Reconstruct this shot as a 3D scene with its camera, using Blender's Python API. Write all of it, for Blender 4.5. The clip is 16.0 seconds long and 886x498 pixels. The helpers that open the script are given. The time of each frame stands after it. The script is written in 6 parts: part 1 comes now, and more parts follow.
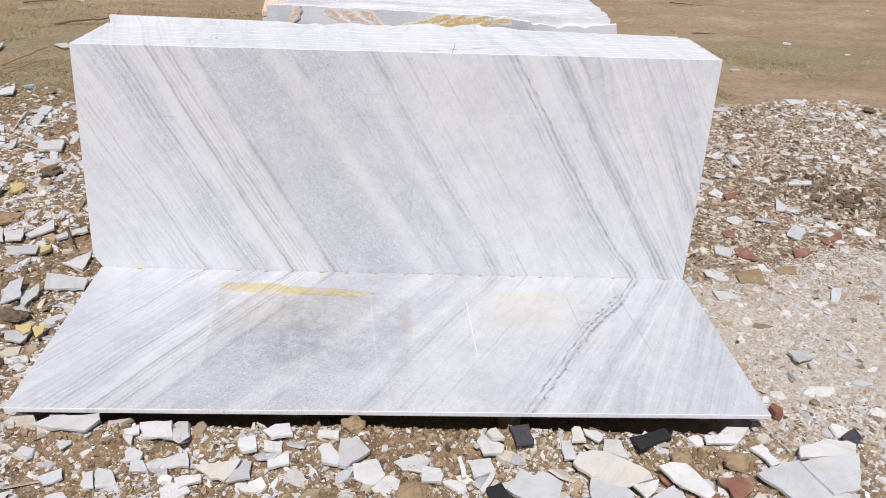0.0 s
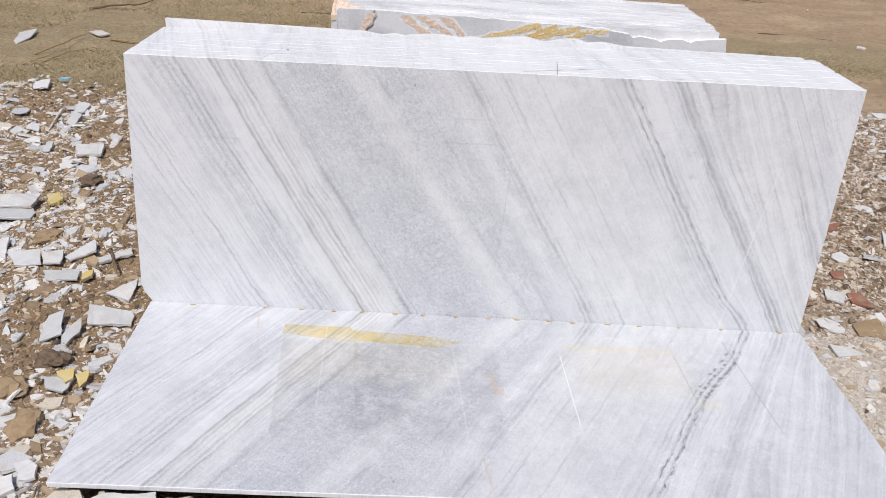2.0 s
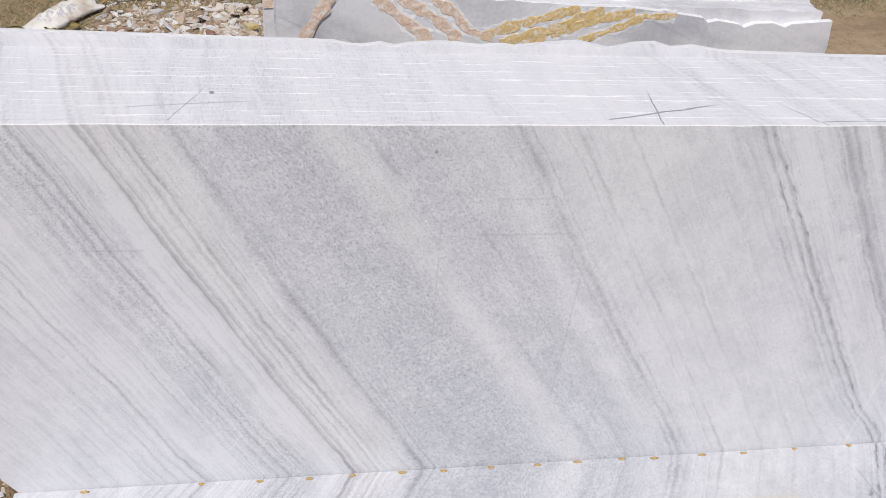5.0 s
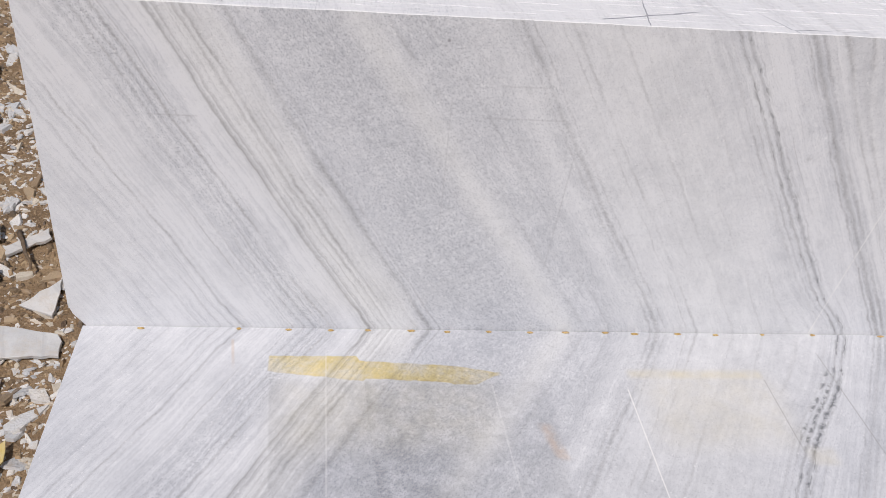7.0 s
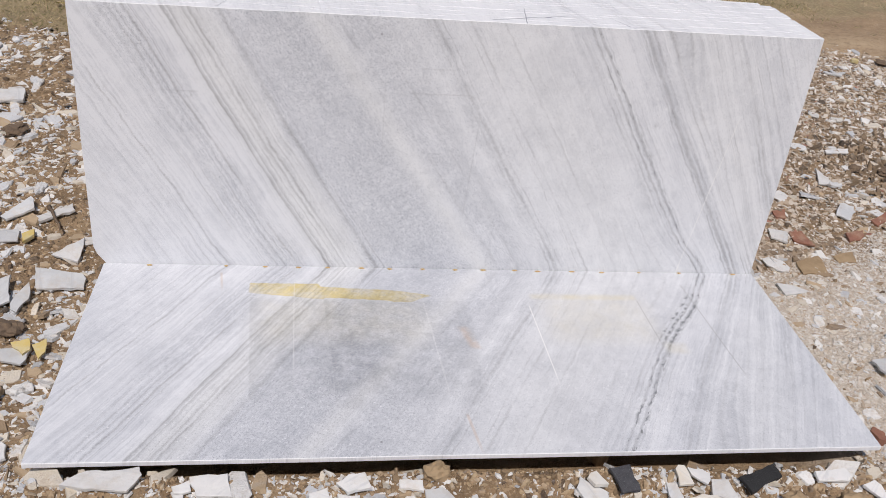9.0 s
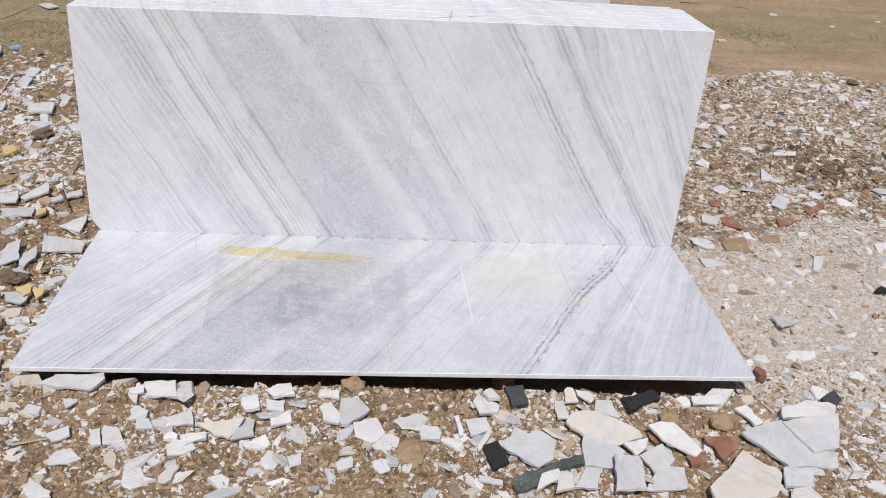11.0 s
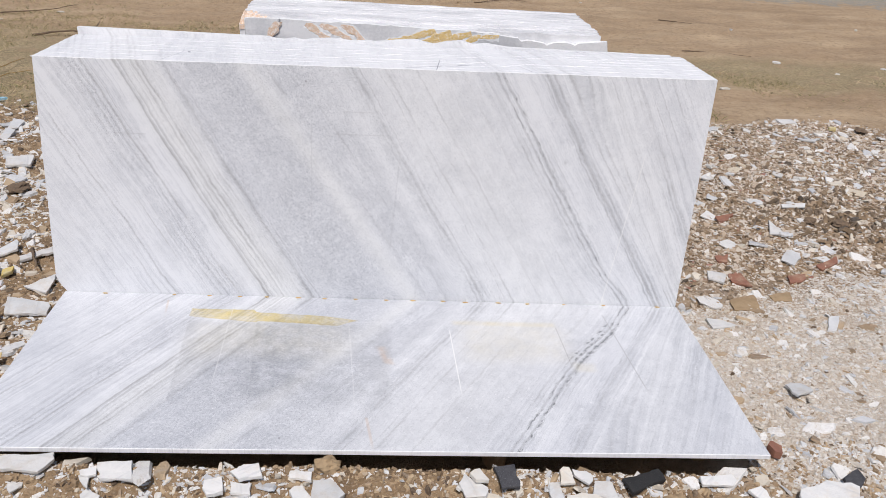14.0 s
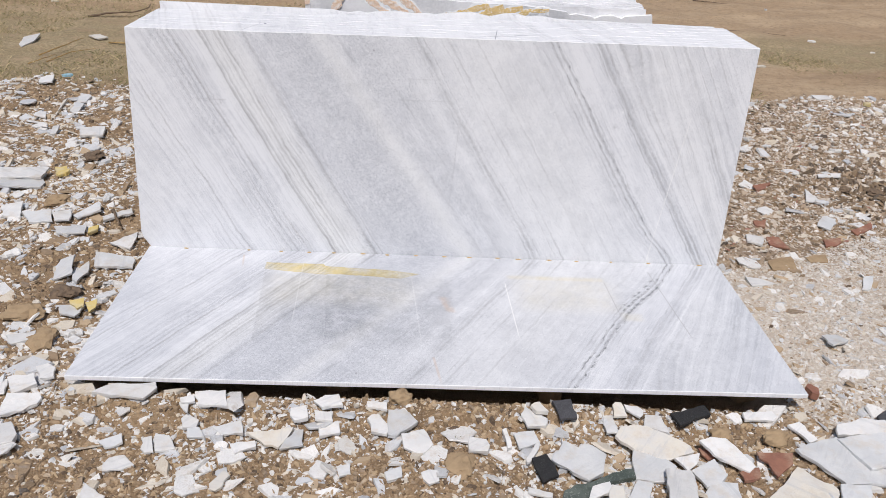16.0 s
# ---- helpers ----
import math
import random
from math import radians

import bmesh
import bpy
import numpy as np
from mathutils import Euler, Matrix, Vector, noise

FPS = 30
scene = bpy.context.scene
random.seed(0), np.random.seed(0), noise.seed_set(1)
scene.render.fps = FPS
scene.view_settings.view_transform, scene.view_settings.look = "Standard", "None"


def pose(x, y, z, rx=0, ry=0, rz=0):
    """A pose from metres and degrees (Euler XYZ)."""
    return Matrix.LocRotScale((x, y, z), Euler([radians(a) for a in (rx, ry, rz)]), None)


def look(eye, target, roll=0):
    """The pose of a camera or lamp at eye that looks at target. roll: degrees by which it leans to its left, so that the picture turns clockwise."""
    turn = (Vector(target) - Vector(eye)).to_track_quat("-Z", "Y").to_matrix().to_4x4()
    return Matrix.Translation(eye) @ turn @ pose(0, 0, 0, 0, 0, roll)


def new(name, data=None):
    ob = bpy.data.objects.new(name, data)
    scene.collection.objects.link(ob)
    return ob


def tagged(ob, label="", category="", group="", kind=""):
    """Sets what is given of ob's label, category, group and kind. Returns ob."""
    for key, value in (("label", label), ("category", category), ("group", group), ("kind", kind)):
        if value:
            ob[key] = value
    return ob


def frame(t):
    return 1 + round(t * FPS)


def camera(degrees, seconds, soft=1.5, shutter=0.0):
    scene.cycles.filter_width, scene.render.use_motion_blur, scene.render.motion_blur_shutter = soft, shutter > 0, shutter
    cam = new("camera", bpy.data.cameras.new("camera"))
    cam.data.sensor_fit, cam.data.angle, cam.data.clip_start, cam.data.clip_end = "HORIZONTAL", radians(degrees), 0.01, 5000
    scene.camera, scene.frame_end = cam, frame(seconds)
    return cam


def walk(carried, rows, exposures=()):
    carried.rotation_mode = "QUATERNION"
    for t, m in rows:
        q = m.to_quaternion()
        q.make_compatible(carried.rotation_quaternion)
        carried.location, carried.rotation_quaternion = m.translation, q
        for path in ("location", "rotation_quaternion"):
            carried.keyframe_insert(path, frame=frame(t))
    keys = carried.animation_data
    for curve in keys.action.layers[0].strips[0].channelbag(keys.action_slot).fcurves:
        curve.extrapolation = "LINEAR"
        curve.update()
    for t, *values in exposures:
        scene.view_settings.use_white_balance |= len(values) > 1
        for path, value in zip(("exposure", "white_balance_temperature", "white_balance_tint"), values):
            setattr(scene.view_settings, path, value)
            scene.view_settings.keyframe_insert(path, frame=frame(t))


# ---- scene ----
cam = camera(57.4, 16.0, soft=0.65)
PATH = [
    (0, (-0.01, -0.017, 1.521), (0.107, 1.751, 0.593), 3.1),
    (0.5, (0.014, 0.001, 1.518), (0.094, 1.765, 0.581), 2.9),
    (1, (0.005, 0.045, 1.52), (0.051, 1.793, 0.55), 3.2),
    (1.5, (-0.122, 0.217, 1.494), (-0.054, 1.963, 0.52), 4.2),
    (2, (-0.239, 0.371, 1.528), (-0.158, 2.118, 0.558), 4.3),
    (2.5, (-0.324, 0.618, 1.508), (-0.275, 2.366, 0.539), 3.4),
    (3, (-0.415, 0.928, 1.553), (-0.336, 2.666, 0.567), 3.3),
    (3.5, (-0.47, 1.147, 1.52), (-0.267, 2.871, 0.526), 4.6),
    (4, (-0.529, 1.353, 1.51), (-0.223, 3.039, 0.478), 5.3),
    (4.2, (-0.522, 1.409, 1.5), (-0.191, 3.078, 0.45), 5.4),
    (6.3, (-0.442, 1.452, 1.471), (-0.118, 2.951, 0.187), 7.6),
    (6.5, (-0.477, 1.376, 1.49), (-0.176, 2.884, 0.211), 7.6),
    (7, (-0.461, 1.154, 1.511), (-0.207, 2.676, 0.239), 7.5),
    (7.5, (-0.421, 0.895, 1.529), (-0.172, 2.45, 0.296), 6.9),
    (8, (-0.517, 0.68, 1.515), (-0.231, 2.267, 0.331), 7.3),
    (8.5, (-0.548, 0.518, 1.546), (-0.238, 2.129, 0.401), 7.7),
    (9, (-0.412, 0.448, 1.569), (-0.11, 2.087, 0.463), 7.0),
    (9.5, (-0.142, 0.352, 1.566), (0.105, 2.014, 0.482), 6.0),
    (10, (-0.058, 0.227, 1.567), (0.141, 1.914, 0.511), 4.5),
    (10.2, (-0.05, 0.149, 1.56), (0.131, 1.845, 0.515), 4.2),
    (12.3, (-0.098, -0.138, 1.512), (0.063, 1.638, 0.606), 4.3),
    (12.5, (-0.099, -0.137, 1.505), (0.071, 1.644, 0.61), 4.4),
    (13, (-0.107, -0.129, 1.511), (0.077, 1.652, 0.618), 4.5),
    (13.5, (-0.068, -0.033, 1.49), (0.099, 1.745, 0.591), 4.0),
    (14, (0.011, 0.117, 1.496), (0.159, 1.899, 0.6), 3.9),
    (14.5, (0.056, 0.187, 1.49), (0.187, 1.969, 0.591), 3.6),
    (15, (0.052, 0.156, 1.478), (0.157, 1.94, 0.58), 3.0),
    (15.5, (-0.03, 0.033, 1.481), (0.054, 1.81, 0.567), 2.8),
    (16, (-0.112, -0.101, 1.489), (-0.024, 1.668, 0.561), 3.3),
]
walk(cam, [(t, look(eye, target, roll)) for t, eye, target, roll in PATH],
     exposures=[(0, 0.07, 6500, 12), (1.0, 0.07, 6500, 12), (3.0, -0.04, 6500, 12), (4.2, -0.07, 6500, 12), (6.3, -0.24, 6720, 14), (7.0, -0.19, 6700, 13), (9.0, -0.14, 6620, 13), (10.2, -0.08, 6500, 12), (12.3, 0.0, 6500, 12), (16, 0.02, 6500, 12)])
# ---------------------------------------------------------------- world and sun
SUN_FROM = Vector((-0.08, -0.58, 1.0)).normalized()
world = bpy.data.worlds.new("world")
scene.world = world
world.use_nodes = True
wn = world.node_tree.nodes
sky = wn.new("ShaderNodeTexSky")
sky.sky_type = "NISHITA"
sky.sun_disc = False
sky.sun_elevation = math.asin(SUN_FROM.z)
sky.sun_rotation = math.atan2(SUN_FROM.x, SUN_FROM.y)
sky.air_density, sky.dust_density = 1.0, 2.0
world.node_tree.links.new(sky.outputs[0], wn["Background"].inputs[0])
wn["Background"].inputs[1].default_value = 0.07
sun_data = bpy.data.lights.new("sun", "SUN")
sun_data.energy, sun_data.angle, sun_data.color = 3.3, radians(0.6), (1.0, 0.965, 0.925)
sun = new("sun", sun_data)
sun.matrix_world = look(SUN_FROM * 30, (0, 0, 0))


# ---------------------------------------------------------------- node helpers
class Nodes:
    """Short hand for building one procedural material."""

    def __init__(self, name, rough=0.6):
        self.mat = bpy.data.materials.new(name)
        self.mat.use_nodes = True
        self.nt = self.mat.node_tree
        self.bsdf = self.nt.nodes["Principled BSDF"]
        self.bsdf.inputs["Roughness"].default_value = rough
        self.tc = self.nt.nodes.new("ShaderNodeTexCoord")
        self.info = self.nt.nodes.new("ShaderNodeObjectInfo")
        self.geo = self.nt.nodes.new("ShaderNodeNewGeometry")
        self.obj = self.tc.outputs["Object"]
        self.pos = self.geo.outputs["Position"]

    def put(self, socket, value):
        if isinstance(value, (int, float)):
            socket.default_value = value
        elif isinstance(value, tuple):
            socket.default_value = value if len(value) == len(socket.default_value) else (*value, 1)
        else:
            self.nt.links.new(value, socket)

    def m(self, op, a, b=0.0, c=0.0, clamp=False):
        n = self.nt.nodes.new("ShaderNodeMath")
        n.operation, n.use_clamp = op, clamp
        for k, v in enumerate((a, b, c)):
            self.put(n.inputs[k], v)
        return n.outputs[0]

    def xyz(self, vec):
        n = self.nt.nodes.new("ShaderNodeSeparateXYZ")
        self.put(n.inputs[0], vec)
        return n.outputs

    def vec(self, x, y, z=0.0):
        n = self.nt.nodes.new("ShaderNodeCombineXYZ")
        for k, v in enumerate((x, y, z)):
            self.put(n.inputs[k], v)
        return n.outputs[0]

    def noise(self, vec, scale, detail=3.0, rough=0.55, out=0):
        n = self.nt.nodes.new("ShaderNodeTexNoise")
        self.put(n.inputs["Vector"], vec)
        n.inputs["Scale"].default_value = scale
        n.inputs["Detail"].default_value = detail
        n.inputs["Roughness"].default_value = rough
        return n.outputs[out]

    def voronoi(self, vec, scale, out=0):
        n = self.nt.nodes.new("ShaderNodeTexVoronoi")
        self.put(n.inputs["Vector"], vec)
        n.inputs["Scale"].default_value = scale
        return n.outputs[out]

    def ramp(self, fac, stops, interpolation="LINEAR"):
        n = self.nt.nodes.new("ShaderNodeValToRGB")
        n.color_ramp.interpolation = interpolation
        cr = n.color_ramp
        cr.elements.remove(cr.elements[1])
        for k, (p, c) in enumerate(sorted(stops, key=lambda q: q[0])):
            e = cr.elements.new(p) if k else cr.elements[0]
            e.position = p
            e.color = (c, c, c, 1) if isinstance(c, (int, float)) else (*c, 1)
        self.put(n.inputs[0], fac)
        return n.outputs[0]

    def mix(self, fac, a, b, blend="MIX"):
        n = self.nt.nodes.new("ShaderNodeMix")
        n.data_type, n.blend_type = "RGBA", blend
        self.put(n.inputs[0], fac)
        self.put(n.inputs[6], a)
        self.put(n.inputs[7], b)
        return n.outputs[2]

    def step(self, x, lo, hi):
        n = self.nt.nodes.new("ShaderNodeMapRange")
        n.interpolation_type = "SMOOTHSTEP"
        for k, v in zip((0, 1, 2), (x, lo, hi)):
            self.put(n.inputs[k], v)
        return n.outputs[0]

    def box(self, u, v, u0, u1, v0, v1, soft=0.004):
        a = self.m("MULTIPLY", self.step(u, u0 - soft, u0 + soft), self.step(u, u1 + soft, u1 - soft))
        b = self.m("MULTIPLY", self.step(v, v0 - soft, v0 + soft), self.step(v, v1 + soft, v1 - soft))
        return self.m("MULTIPLY", a, b)

    def line(self, u, v, u0, v0, u1, v1, width):
        """A thin stroke from (u0, v0) to (u1, v1), v0 < v1, drawn along v."""
        k = (u1 - u0) / (v1 - v0)
        off = self.m("ABSOLUTE", self.m("SUBTRACT", self.m("SUBTRACT", u, u0), self.m("MULTIPLY", self.m("SUBTRACT", v, v0), k)))
        return self.m("MULTIPLY", self.step(off, width, width * 0.3), self.m("MULTIPLY", self.step(v, v0 - 0.01, v0), self.step(v, v1 + 0.02, v1 - 0.05)))

    def bump(self, height, strength, distance):
        n = self.nt.nodes.new("ShaderNodeBump")
        n.inputs["Strength"].default_value = strength
        n.inputs["Distance"].default_value = distance
        self.put(n.inputs["Height"], height)
        self.put(self.bsdf.inputs["Normal"], n.outputs[0])

    def colour(self, c):
        self.put(self.bsdf.inputs["Base Color"], c)
        return self.mat


# ---------------------------------------------------------------- materials
def spikes(g, s, veins, wide=0.95):
    """Thin veins across s: (place, half width, strength). The ramp spans these veins only, so that they stay crisp."""
    lo = min(c - w for c, w, a in veins) - 0.02
    span = max(c + w for c, w, a in veins) + 0.02 - lo
    stops = []
    for c, w, a in veins:
        stops += [((c - w * wide - lo) / span, 0.0), ((c - lo) / span, a), ((c + w * wide - lo) / span, 0.0)]
    return g.ramp(g.m("DIVIDE", g.m("SUBTRACT", s, lo), span), stops)


def banded_marble(name, stains):
    """White marble with grey veins that fall to the right, as cut for a matched pair of slabs."""
    g = Nodes(name, 0.3)
    x, y, z = g.xyz(g.obj)
    v = g.m("ABSOLUTE", y)
    depth = g.m("SUBTRACT", g.xyz(g.info.outputs["Location"])[1], 2.585)
    flat = g.vec(x, v, depth)
    wob = g.m("SUBTRACT", g.noise(flat, 1.6, 2), 0.5)
    wob2 = g.m("SUBTRACT", g.noise(flat, 8.0, 4, 0.65), 0.5)
    s = g.m("ADD", g.m("MULTIPLY_ADD", v, 0.6, x), g.m("MULTIPLY", depth, 0.3))
    s = g.m("ADD", s, g.m("ADD", g.m("MULTIPLY", wob, 0.045), g.m("MULTIPLY", wob2, 0.022)))
    s = g.m("ADD", s, g.m("MULTIPLY", g.m("SUBTRACT", g.noise(flat, 34.0, 3, 0.6), 0.5), 0.009))
    bend = g.m("MULTIPLY", g.step(v, 0.40 if stains == "lying" else 0.17, 0.12 if stains == "lying" else 0.0), g.m("MULTIPLY", g.step(s, 0.70, 0.80), g.step(s, 0.97, 0.90)))
    s = g.m("SUBTRACT", s, g.m("MULTIPLY", bend, 0.042))
    # the veins steepen near the end of the slab and flatten across the broad grey band
    s = g.m("SUBTRACT", s, g.m("MULTIPLY", g.step(s, 1.04, 1.16), g.m("MULTIPLY", g.m("SUBTRACT", v, 0.25), 0.12)))
    s = g.m("ADD", s, g.m("MULTIPLY", g.m("MULTIPLY", g.step(s, -0.18, 0.0), g.step(s, 0.32, 0.2)), g.m("MULTIPLY_ADD", v, 0.1, -0.055)))
    s = g.m("SUBTRACT", s, g.m("MULTIPLY", g.step(s, 0.6, 0.8), 0.02 if stains == "lying" else 0.012))
    lo, span = -1.2, 2.9
    f = g.m("DIVIDE", g.m("SUBTRACT", s, lo), span)
    def at(rows):
        return [((c - lo) / span, a) for c, a in rows]
    broad = g.ramp(f, at([(-1.15, 0.12), (-0.86, 0.16), (-0.72, 0.2), (-0.61, 0.14), (-0.56, 0.36), (-0.50, 0.5), (-0.46, 0.24),
                          (-0.40, 0.14), (-0.36, 0.3), (-0.26, 0.28), (-0.235, 0.52), (-0.17, 0.55), (-0.08, 0.78), (0.0, 0.7),
                          (0.04, 0.46), (0.085, 0.40), (0.13, 0.56), (0.23, 0.6), (0.29, 0.4), (0.37, 0.44), (0.42, 0.26)]))
    broad2 = g.ramp(f, at([(0.42, 0.0), (0.55, 0.0), (0.74, 0.02), (0.79, 0.2), (0.845, 0.22), (0.88, 0.0), (0.96, 0.02), (0.985, 0.38),
                           (1.015, 0.32), (1.04, 0.04), (1.12, 0.06), (1.19, 0.06), (1.22, 0.16), (1.26, 0.08), (1.4, 0.08), (1.6, 0.06)]))
    if stains == "lying":
        broad2 = g.m("MULTIPLY", broad2, 0.55)
        broad = g.m("MULTIPLY", broad, g.m("MULTIPLY_ADD", g.m("MULTIPLY", g.step(v, 0.42, 0.62), g.step(s, -0.36, -0.44)), -0.55, 1.0))
    thin = spikes(g, s, [(-0.86, 0.007, 0.3), (-0.79, 0.005, 0.2), (-0.74, 0.006, 0.35), (-0.715, 0.003, 0.25), (-0.69, 0.006, 0.75), (-0.672, 0.004, 0.35), (-0.645, 0.003, 0.25), (-0.60, 0.005, 0.4)])
    thin_b = spikes(g, s, [(-0.57, 0.004, 0.35), (-0.545, 0.006, 0.4), (-0.52, 0.006, 0.55), (-0.50, 0.004, 0.45), (-0.478, 0.007, 0.7), (-0.462, 0.003, 0.4), (-0.43, 0.004, 0.2)])
    thin_c = spikes(g, s, [(-0.379, 0.009, 1.0), (-0.362, 0.005, 0.45), (-0.345, 0.004, 0.35), (-0.328, 0.006, 0.55), (-0.31, 0.006, 0.7), (-0.288, 0.004, 0.45), (-0.262, 0.005, 0.35), (-0.228, 0.012, 0.65), (-0.205, 0.005, 0.4)])
    thin_d = spikes(g, s, [(0.12, 0.010, 0.3), (0.20, 0.006, 0.25), (0.352, 0.006, 0.35), (0.37, 0.010, 0.48), (0.392, 0.004, 0.35), (0.455, 0.004, 0.3), (0.48, 0.006, 0.45), (0.53, 0.004, 0.25), (0.58, 0.006, 0.3)])
    thin_e = spikes(g, s, [(0.66, 0.005, 0.2), (0.72, 0.005, 0.25), (0.79, 0.006, 0.4), (0.806, 0.004, 0.45), (0.826, 0.007, 0.9), (0.847, 0.009, 1.0), (0.862, 0.004, 0.6), (0.885, 0.003, 0.3)])
    thin_f = spikes(g, s, [(0.972, 0.006, 0.6), (0.987, 0.010, 0.85), (1.008, 0.008, 0.7), (1.05, 0.004, 0.7), (1.066, 0.004, 0.6), (1.085, 0.005, 0.5), (1.115, 0.003, 0.35), (1.13, 0.004, 0.4)])
    thin_g = spikes(g, s, [(1.18, 0.004, 0.3), (1.205, 0.008, 0.5), (1.22, 0.010, 0.6), (1.255, 0.004, 0.35), (1.29, 0.004, 0.55), (1.34, 0.006, 0.4), (1.38, 0.003, 0.35), (1.43, 0.006, 0.45)])
    pale = g.m("ADD", spikes(g, s, [(-0.42, 0.02, 0.6), (-0.352, 0.007, 0.5), (-0.319, 0.006, 0.5), (0.06, 0.045, 0.45), (0.31, 0.03, 0.5)], 1.0),
               spikes(g, s, [(0.90, 0.03, 0.4), (1.035, 0.008, 0.8), (1.10, 0.010, 0.8), (1.16, 0.02, 0.7), (1.24, 0.008, 0.6), (1.37, 0.01, 0.5)], 1.0))
    warm = g.ramp(f, at([(-0.42, 0.0), (-0.34, 0.8), (-0.26, 0.5), (-0.22, 0.0), (0.0, 0.1), (0.06, 0.7), (0.12, 0.1), (0.4, 0.3), (0.6, 0.5), (0.78, 0.2), (0.95, 0.0), (1.12, 0.4), (1.3, 0.1)]))
    along = g.m("SUBTRACT", v, g.m("MULTIPLY", x, 0.6))
    streak = g.noise(g.vec(g.m("MULTIPLY", s, 34.0), g.m("MULTIPLY", along, 1.6), depth), 1.0, 4, 0.65)
    fine = g.noise(g.vec(g.m("MULTIPLY", s, 150.0), g.m("MULTIPLY", along, 5.0), depth), 1.0, 3, 0.6)
    hair = g.noise(g.vec(g.m("MULTIPLY", s, 75.0), g.m("MULTIPLY", along, 1.2), g.m("ADD", depth, 5.0)), 1.0, 4, 0.7)
    brk = g.noise(g.vec(g.m("MULTIPLY", s, 14.0), g.m("MULTIPLY", along, 7.0), depth), 1.0, 4, 0.6)
    cloud = g.noise(flat, 5.0, 4, 0.6)
    grain = g.noise(flat, 150.0, 3, 0.75)
    crystal = g.voronoi(flat, 330.0, 1)
    dots = g.noise(flat, 320.0, 2, 0.6)
    fade = g.noise(g.vec(g.m("MULTIPLY", s, 9.0), g.m("MULTIPLY", along, 2.6), depth), 1.0, 3, 0.6)
    veins = g.m("MULTIPLY", g.m("ADD", g.m("ADD", g.m("ADD", thin, thin_b), g.m("ADD", thin_c, thin_d)), g.m("ADD", g.m("ADD", thin_e, thin_f), thin_g)), g.m("MULTIPLY", g.m("MULTIPLY_ADD", g.step(fade, 0.36, 0.62), 0.85, 0.15), g.m("MULTIPLY_ADD", g.step(brk, 0.25, 0.7), 0.75, 0.35)))
    veins = g.m("MULTIPLY", veins, g.m("MULTIPLY_ADD", g.step(grain, 0.36, 0.62), 0.55, 0.55), clamp=True)
    main = g.m("MULTIPLY", g.m("ADD", spikes(g, s, [(-0.381, 0.0052, 0.85), (-0.366, 0.004, 0.5), (-0.326, 0.0045, 0.35), (-0.228, 0.006, 0.35)]), spikes(g, s, [(0.826, 0.006, 0.45), (0.848, 0.008, 0.5), (0.99, 0.009, 0.35 if stains == "lying" else 0.5)])), g.m("MULTIPLY_ADD", brk, 0.9, 0.3))
    veins = g.m("MAXIMUM", veins, main)
    if stains == "lying":
        veins = g.m("MULTIPLY", veins, g.m("MULTIPLY_ADD", g.step(s, 0.90, 0.97), -0.45, 1.0))
    lively = g.ramp(f, at([(-1.1, 0.8), (-0.7, 1.0), (-0.3, 1.0), (-0.1, 0.55), (0.3, 0.6), (0.42, 0.5), (0.72, 0.45), (0.82, 0.9), (1.1, 0.8), (1.4, 0.65)]))
    d = g.m("ADD", g.m("MULTIPLY", g.m("ADD", broad, broad2), 0.54), g.m("MULTIPLY", g.m("MULTIPLY", g.m("SUBTRACT", streak, 0.5), 0.42), lively))
    d = g.m("ADD", d, g.m("MULTIPLY", g.m("MULTIPLY", g.m("SUBTRACT", fine, 0.5), 0.6), lively))
    d = g.m("ADD", d, g.m("MULTIPLY", g.m("MULTIPLY", g.m("SUBTRACT", hair, 0.5), 0.5), lively))
    ruled = g.noise(g.vec(g.m("MULTIPLY", s, 95.0), g.m("MULTIPLY", along, 0.9), g.m("ADD", depth, 9.0)), 1.0, 3, 0.6)
    ruled_where = g.ramp(f, at([(-1.1, 0.3), (-0.75, 0.6), (-0.3, 0.7), (-0.2, 0.15), (0.3, 0.2), (0.7, 0.25), (0.8, 0.5), (1.0, 0.7), (1.3, 0.8), (1.6, 0.6)]))
    d = g.m("ADD", d, g.m("MULTIPLY", g.m("SUBTRACT", g.step(ruled, 0.53, 0.61), g.m("MULTIPLY", g.step(ruled, 0.47, 0.40), 0.6)), g.m("MULTIPLY", ruled_where, 0.15)))
    # dark grains of the granular grey bands, drawn out along the veins
    grains = g.noise(g.vec(g.m("MULTIPLY", s, 210.0), g.m("MULTIPLY", along, 120.0), depth), 1.0, 3, 0.65)
    d = g.m("ADD", d, g.m("MULTIPLY", g.step(grains, 0.55, 0.64), g.m("MULTIPLY_ADD", broad, 0.85, -0.05)))
    d = g.m("SUBTRACT", d, g.m("MULTIPLY", g.step(grains, 0.44, 0.34), g.m("MULTIPLY_ADD", broad, 0.22, 0.0)))
    d = g.m("ADD", d, g.m("MULTIPLY", g.m("SUBTRACT", cloud, 0.5), 0.55))
    d = g.m("ADD", d, g.m("MULTIPLY", g.m("SUBTRACT", grain, 0.5), g.m("MULTIPLY_ADD", broad, 0.9, 0.15)))
    d = g.m("ADD", d, g.m("MULTIPLY", g.m("SUBTRACT", brk, 0.5), 0.5))
    d = g.m("ADD", d, g.m("MULTIPLY", g.m("SUBTRACT", g.noise(flat, 26.0, 5, 0.7), 0.5), 0.55))
    mottle = g.noise(g.vec(g.m("MULTIPLY", s, 85.0), g.m("MULTIPLY", along, 55.0), depth), 1.0, 5, 0.8)
